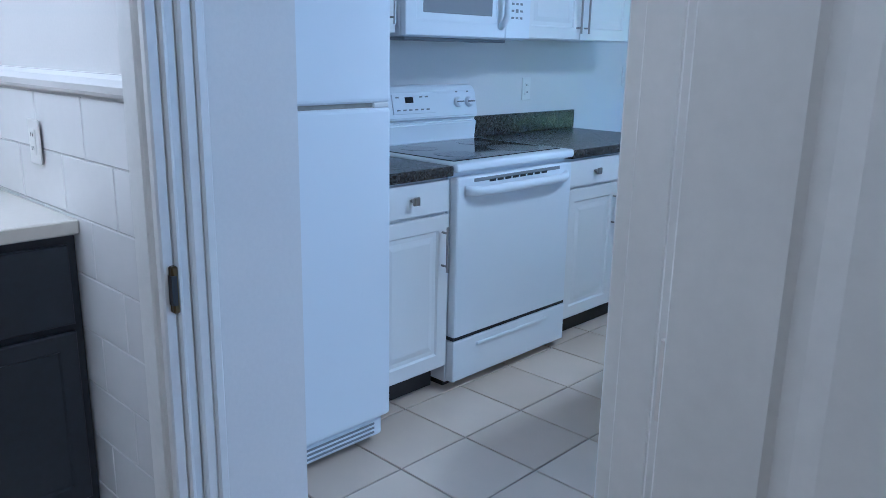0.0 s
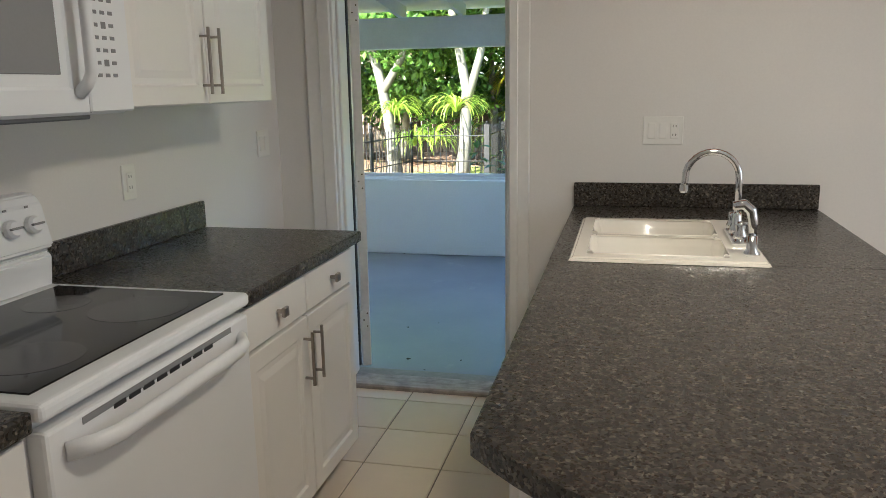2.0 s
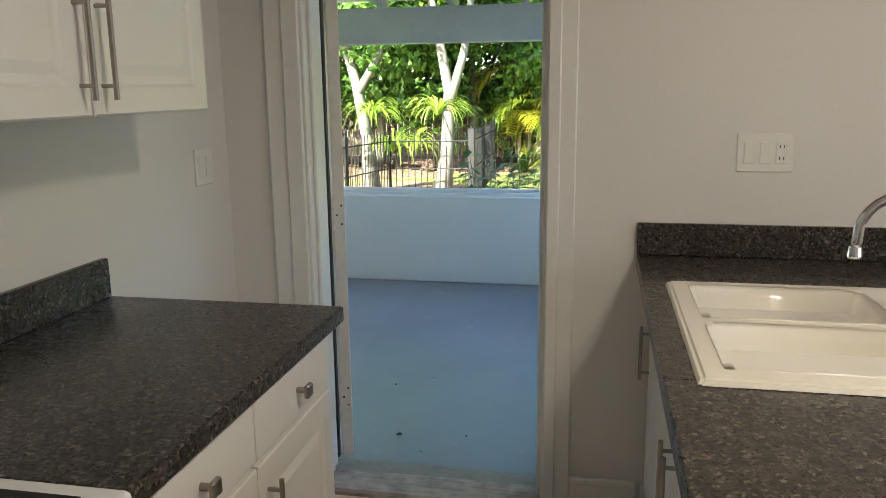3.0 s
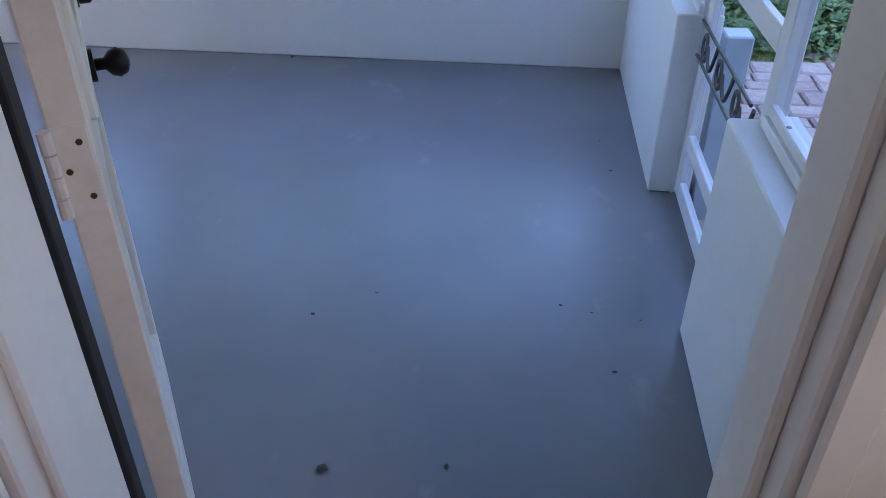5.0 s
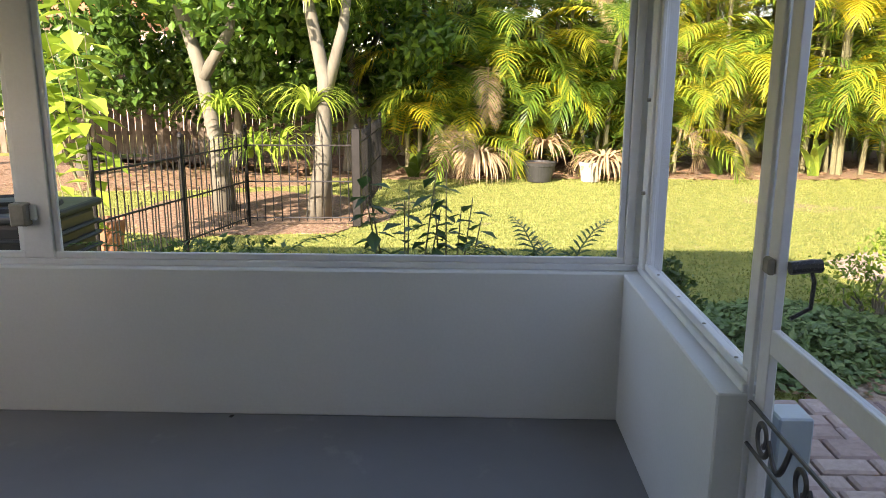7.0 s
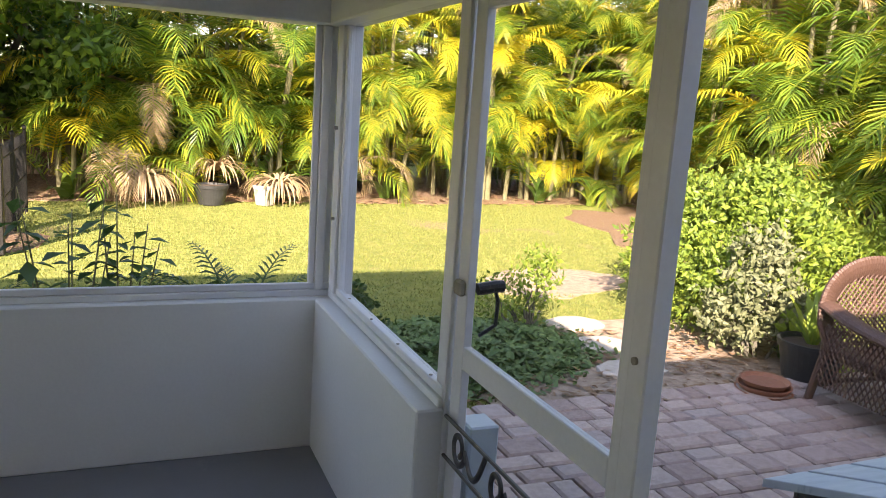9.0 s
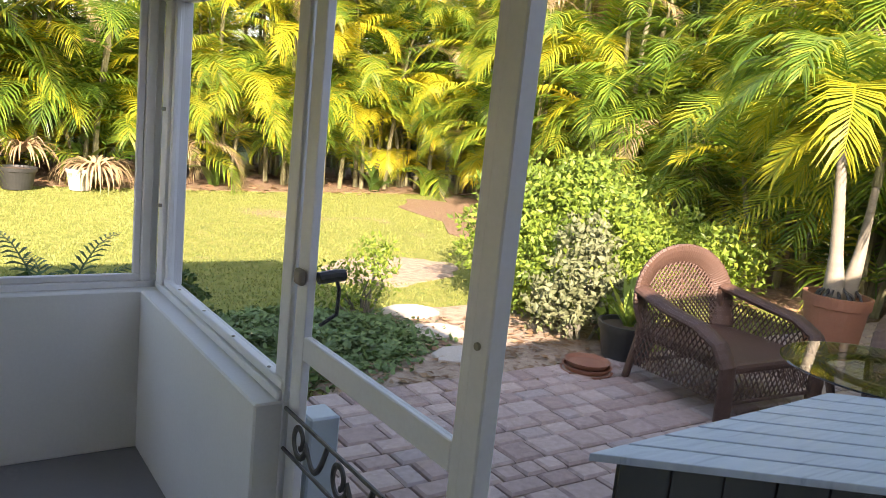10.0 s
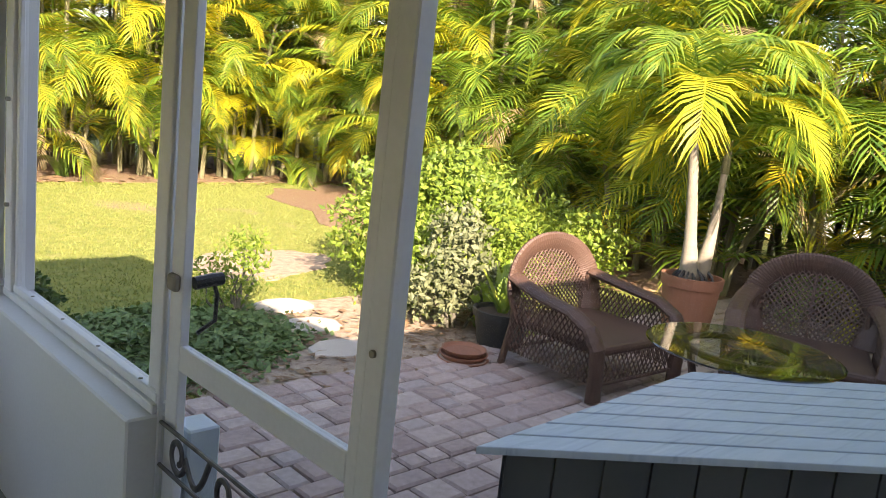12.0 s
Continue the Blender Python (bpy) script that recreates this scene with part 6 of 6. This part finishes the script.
def wicker_chair():
    """A lounge chair with a rounded back, facing -y, built at the origin."""
    c = thing("wicker_chair", (0, 0, 0), "brown wicker lounge chair with rounded lattice back", "chair", "wicker chairs on the patio")
    W, D = 0.37, 0.36

    def ribbed(pts, r, nm, flat):
        """A thick wrapped roll with ribs."""
        fine = []
        for a, b in zip(pts, pts[1:]):
            for k in range(5):
                fine.append(Vector(a).lerp(Vector(b), k / 5))
        fine.append(Vector(pts[-1]))
        return part(nm, tube(fine, r, 12, radii=[r * (1.0 if i % 2 else 0.94) for i in range(len(fine))], flat=flat), M_WICKER, c)
    # back arch: leans, from seat height up and round
    lean = 0.20
    arch = []
    for k in range(25):
        a = math.pi * (k / 24)
        x, z = -0.355 * math.cos(a), 0.52 + 0.35 * math.sin(a) ** 0.85
        arch.append((x, D - 0.03 + lean * (z - 0.35), z))
    ribbed([(-0.33, D - 0.05, 0.36)] + arch + [(0.33, D - 0.05, 0.36)], 0.085, "back_arch", 0.36)
    for s in (-1, 1):
        arm = [(s * 0.36, D, 0.64), (s * 0.39, D - 0.15, 0.61), (s * 0.41, 0.05, 0.58), (s * 0.415, -0.18, 0.55), (s * 0.41, -0.32, 0.48), (s * 0.395, -0.385, 0.36), (s * 0.385, -0.39, 0.2), (s * 0.38, -0.39, 0.02)]
        ribbed(arm, 0.062, "arm", 0.55)
        part("rear_leg", tube([(s * 0.33, D, 0.62), (s * 0.345, D - 0.01, 0.3), (s * 0.37, D + 0.03, 0.0)], 0.024, 8), M_WICKER, c)
        # lattice of the side
        bm = bmesh.new()
        for k in range(-14, 22):
            for d in (-1, 1):
                ln = []
                for i in range(13):
                    z = 0.12 + 0.45 * i / 12
                    y = -0.36 + 0.036 * k + d * 0.55 * (z - 0.12) + (0.0 if d > 0 else 0.2)
                    lim = 0.56 if y > -0.2 else 0.56 - 1.2 * (-0.2 - y)
                    if -0.37 < y < D - 0.02 and z < lim:
                        ln.append((s * (0.385 + 0.02 * (z - 0.1)), y, z))
                if len(ln) > 1:
                    tube([ln[0], ln[-1]], 0.006, 4, bm)
        part("side_lattice", bm, M_WICKER, c)
    # lattice of the back, inside the arch
    bm = bmesh.new()
    for k in range(-22, 23):
        for d in (-1, 1):
            ln = []
            for i in range(41):
                z = 0.34 + 0.58 * i / 40
                x = 0.034 * k + d * 0.8 * (z - 0.62)
                lim = 0.31 if z < 0.52 else 0.31 * math.sqrt(max(0.0, 1 - ((z - 0.52) / 0.32) ** 2))
                if abs(x) < lim:
                    ln.append((x, D - 0.03 + lean * (z - 0.35), z))
            if len(ln) > 1:
                tube([ln[0], ln[-1]], 0.006, 4, bm)
    part("back_lattice", bm, M_WICKER, c)
    part("seat", box(-0.36, 0.36, -0.39, D - 0.02, 0.30, 0.37, 0.025, seg=2), M_WICKER, c)
    bm = box(-0.35, 0.35, -0.395, -0.375, 0.11, 0.135, 0.004)
    for k in range(-9, 10):
        for d in (-1, 1):
            x0, x1 = 0.04 * k - d * 0.055, 0.04 * k + d * 0.055
            if max(abs(x0), abs(x1)) < 0.36:
                tube([(x0, -0.385, 0.12), (x1, -0.385, 0.31)], 0.006, 4, bm)
    part("apron", bm, M_WICKER, c, "open lattice apron")
    part("back_post", tube([(0, D - 0.02, 0.34), (0, D + 0.06, 0.80)], 0.008, 6), M_WICKER, c)
    part("stretcher", tube([(-0.37, D + 0.01, 0.12), (0.37, D + 0.01, 0.12)], 0.014, 6), M_WICKER, c)
    return c


chair = wicker_chair()
chair.scale = (1.16, 1.1, 1.0)
chair.matrix_basis = pose(1.96, 8.62, GROUND + 0.03, 0, 0, -4) @ Matrix.Diagonal((1.16, 1.1, 1.0, 1))
ch2 = copy_thing(chair, pose(2.92, 7.5, GROUND + 0.03, 0, 0, -68) @ Matrix.Diagonal((1.0, 1.0, 1.06, 1)))
tagged(ch2, "brown wicker lounge chair behind the round glass table")

gt = thing("glass_table", (1.42, 7.3, GROUND + 0.03), "round glass-topped patio table with brown wicker base", "table")
part("glass_top", lathe([(0.50, 0.650), (0.508, 0.655), (0.50, 0.660)], (1.42, 7.3, GROUND + 0.03), 48), M_GLASS, gt, "clear glass disc").visible_shadow = False
part("ring", tube([(1.42 + 0.3 * math.cos(a), 7.3 + 0.3 * math.sin(a), GROUND + 0.665) for a in [2 * math.pi * k / 24 for k in range(24)]], 0.02, 8, closed=True), M_WICKER, gt)
for k in range(4):
    a = 0.785 + k * 1.5708
    part("leg", tube([(1.42 + 0.28 * math.cos(a), 7.3 + 0.28 * math.sin(a), GROUND + 0.66), (1.42 + 0.2 * math.cos(a), 7.3 + 0.2 * math.sin(a), GROUND + 0.35), (1.42 + 0.32 * math.cos(a), 7.3 + 0.32 * math.sin(a), GROUND + 0.03)], 0.022, 8), M_WICKER, gt)


def slat_table():
    """A box with a boarded top, its end cut on the slant."""
    s = thing("slatted_table", (0.6, 6.7, GROUND + 0.03), "blue-grey painted board-topped outdoor table with dark sides", "table")
    a, b = Vector((-0.76, 7.20, 0)), Vector((0.79, 7.25, 0))
    d = Vector((0.80, -0.60, 0)).normalized()
    n, z = 8, 0.40
    for k in range(n):
        p, q = a.lerp(b, (k + 0.05) / n), a.lerp(b, (k + 0.95) / n)
        l0 = 2.6
        part("board", prism([(v.x, v.y) for v in (p, p + d * l0, q + d * (l0 - 0.3), q)], z - 0.028, z, 0.004), M_BENCHTOP, s)
    i0, i1 = a.lerp(b, 0.05) + d * 0.05, a.lerp(b, 0.95) + d * 0.10
    part("carcass", prism([(v.x, v.y) for v in (i0, i0 + d * 2.3, i1 + d * 2.0, i1)], GROUND + 0.03, z - 0.03), M_BENCHSIDE, s)
    nrm = Vector((d.y, -d.x, 0))
    for k in range(13):
        p = i0 + d * (0.01 + k * 0.175)
        part("side_board", prism([(v.x, v.y) for v in (p + nrm * 0.018, p + d * 0.165 + nrm * 0.018, p + d * 0.165 + nrm * 0.002, p + nrm * 0.002)], GROUND + 0.04, z - 0.032), M_BENCHSIDE, s)


slat_table()
for x, y, a in ((0.72, 9.85, 0.3), (0.83, 10.42, 0.1), (0.95, 11.0, 0.2)):
    pts = [(x + 0.26 * math.cos(a + k * 0.785) * (1 + 0.12 * math.sin(k * 2.1)), y + 0.2 * math.sin(a + k * 0.785)) for k in range(8)]
    tagged(part("stepping_stone", prism(pts, GROUND - 0.03, GROUND + 0.03, 0.01), M_STEPSTONE), "pale flat stepping stone in bare earth", "stone", "stepping stones")
tagged(part("porch_step_post", box(-1.60, -1.50, 7.55, 7.66, GROUND, 0.50, 0.006), M_BENCHTOP), "blue-grey painted short post outside the screen door", "post")

# neighbours beyond the hedge
nb = thing("neighbour_house", (-13.0, 30.0, G0), "pink neighbour house with orange tile roof", "house")
part("wall", box(-19, -7.5, 28, 34, G0, 3.0), M_HOUSE, nb)
part("roof", sloped(-19.6, -7.0, 27.4, 2.9, 31, 4.6, 0.15), M_ROOF, nb)
wn = part("window", box(-12.6, -11.2, 27.95, 28.02, 0.9, 2.1), M_HOUSEWHITE, nb)
part("pane", box(-12.5, -11.3, 27.93, 27.96, 1.0, 2.0), M_DISPLAY, wn)
nb = thing("neighbour_house", (16.0, 11.5, G0), "white neighbour house behind the palms", "house")
part("wall", box(13.5, 20, 4, 18, G0, 2.6), M_HOUSEWHITE, nb)
part("roof", box(13.1, 20.4, 3.6, 18.4, 2.6, 2.8, 0.02), M_ROOF, nb)
wn = part("window", box(13.45, 13.52, 9.5, 11.0, 0.9, 2.0), M_HOUSEWHITE, nb)
part("pane", box(13.42, 13.46, 9.6, 10.9, 1.0, 1.9), M_DISPLAY, wn)

# ---- pieces: floor tiles, bathroom tiles, pavers ----
PITCH = 0.312


def piece_mesh(name, lx, ly, t, bevel, material):
    me = bpy.data.meshes.new(name)
    b = box(-lx / 2, lx / 2, -ly / 2, ly / 2, -t, 0, 0)
    top_ = [e for e in b.edges if all(v.co.z > -1e-6 for v in e.verts)]
    bmesh.ops.bevel(b, geom=top_, offset=bevel, segments=1, affect="EDGES")
    b.to_mesh(me)
    b.free()
    me.materials.append(material)
    return me


tile_me = piece_mesh("tile", PITCH - 0.007, PITCH - 0.007, 0.006, 0.0018, M_TILE)
tile_cut = piece_mesh("tile", PITCH - 0.007, 0.145, 0.006, 0.0018, M_TILE)
ox, oy = -2.195 - 3 * PITCH, 2.60 - 6 * PITCH
spare = []
for i in range(-1, 18):
    for j in range(-1, 18):
        x, y = ox + (i + 0.5) * PITCH, oy + (j + 0.5) * PITCH
        if not (-3.0 < x < 2.1 and 0.6 < y < 5.3):
            continue
        if x < -2.8 and y > 2.3 or x < -1.98 and y < 1.55 or -1.55 < x < -1.2 and y > 3.0:
            continue
        if x > -0.2 or y < 1.0:
            spare.append((x, y))
            continue
        if y > 5.16:
            ob = new("tile", tile_cut)
            ob.parent = floor
            ob.location = (x, BACK - 0.083, 0)
            continue
        ob = new("tile", tile_me)
        ob.parent = floor
        ob.matrix_basis = Matrix.Translation((x, y, rng.uniform(-0.0006, 0.0004)))
bm = bmesh.new()
for x, y in spare:
    h_ = PITCH / 2 - 0.0035
    box(x - h_, x + h_, y - h_, y + h_, -0.006, 0.0, bm=bm)
tagged(part("tile_rest", bm, M_TILE, floor), kind="stuff")

bt = tagged(part("wall_tiling", box(-3.3, -1.972, 1.464, 1.4745, 0, 1.27), M_BATHGROUT), "white subway tile wainscot in the bathroom", "wall tile", kind="structure")
bt_me = bpy.data.meshes.new("tile")
b = box(-0.149, 0.149, -0.006, 0, -0.0745, 0.0745, 0.0025)
b.to_mesh(bt_me)
b.free()
bt_me.materials.append(M_BATHTILE)
for row in range(8):
    for col in range(5):
        x = -2.12 - col * 0.301 + (0.15 if row % 2 else 0.0)
        if x + 0.15 > -1.97 or x - 0.15 < -3.3:
            continue
        ob = new("tile", bt_me)
        ob.parent = bt
        ob.location = (x, 1.464, 0.08 + row * 0.151)
part("tile_cap", tube([(-3.29, 1.455, 1.245), (-1.972, 1.455, 1.245)], 0.026, 10), M_BATHTILE, bt)

patio = tagged(part("patio", box(-1.62, 6.2, 5.41, 9.45, GROUND - 0.06, GROUND + 0.002), M_SOIL), "brick-pattern concrete paver patio", "patio", kind="structure")
row_y, near, rest = 9.44, [], []
row = 0
while row_y > 5.5:
    deep = 0.125 if row % 3 else 0.185
    x = -1.6 + (0.08 if row % 2 else 0.0) + rng.uniform(0, 0.05)
    while x < 6.1:
        wide = rng.choice((0.125, 0.185, 0.185, 0.245))
        (near if -1.6 < x < 2.7 and row_y > 7.0 and len(near) < 296 else rest).append((x + wide / 2, row_y - deep / 2, wide, deep))
        x += wide + 0.014
    row_y -= deep + 0.014
    row += 1
cache = {}
for x, y, w, d in near:
    if (w, d) not in cache:
        cache[(w, d)] = piece_mesh("paver", w, d, 0.045, 0.012, M_PAVER)
    ob = new("paver", cache[(w, d)])
    ob.parent = patio
    ob.matrix_basis = pose(x, y, GROUND + 0.033 + rng.uniform(-0.004, 0.004), rng.uniform(-0.8, 0.8), rng.uniform(-0.8, 0.8), rng.uniform(-1.2, 1.2))
vs, fs = [], []
for x, y, w, d in rest:
    k, zt = len(vs), GROUND + 0.033 + rng.uniform(-0.004, 0.004)
    for dz, ins in ((-0.045, 0), (-0.01, 0), (0, 0.01)):
        vs += [(x + sx * (w / 2 - ins), y + sy * (d / 2 - ins), zt + dz) for sx, sy in ((-1, -1), (1, -1), (1, 1), (-1, 1))]
    for l in (0, 4):
        fs += [(k + l + i, k + l + (i + 1) % 4, k + l + 4 + (i + 1) % 4, k + l + 4 + i) for i in range(4)]
    fs.append((k + 8, k + 9, k + 10, k + 11))
tagged(from_arrays("paver_rest", vs, fs, M_PAVER, patio), kind="stuff")
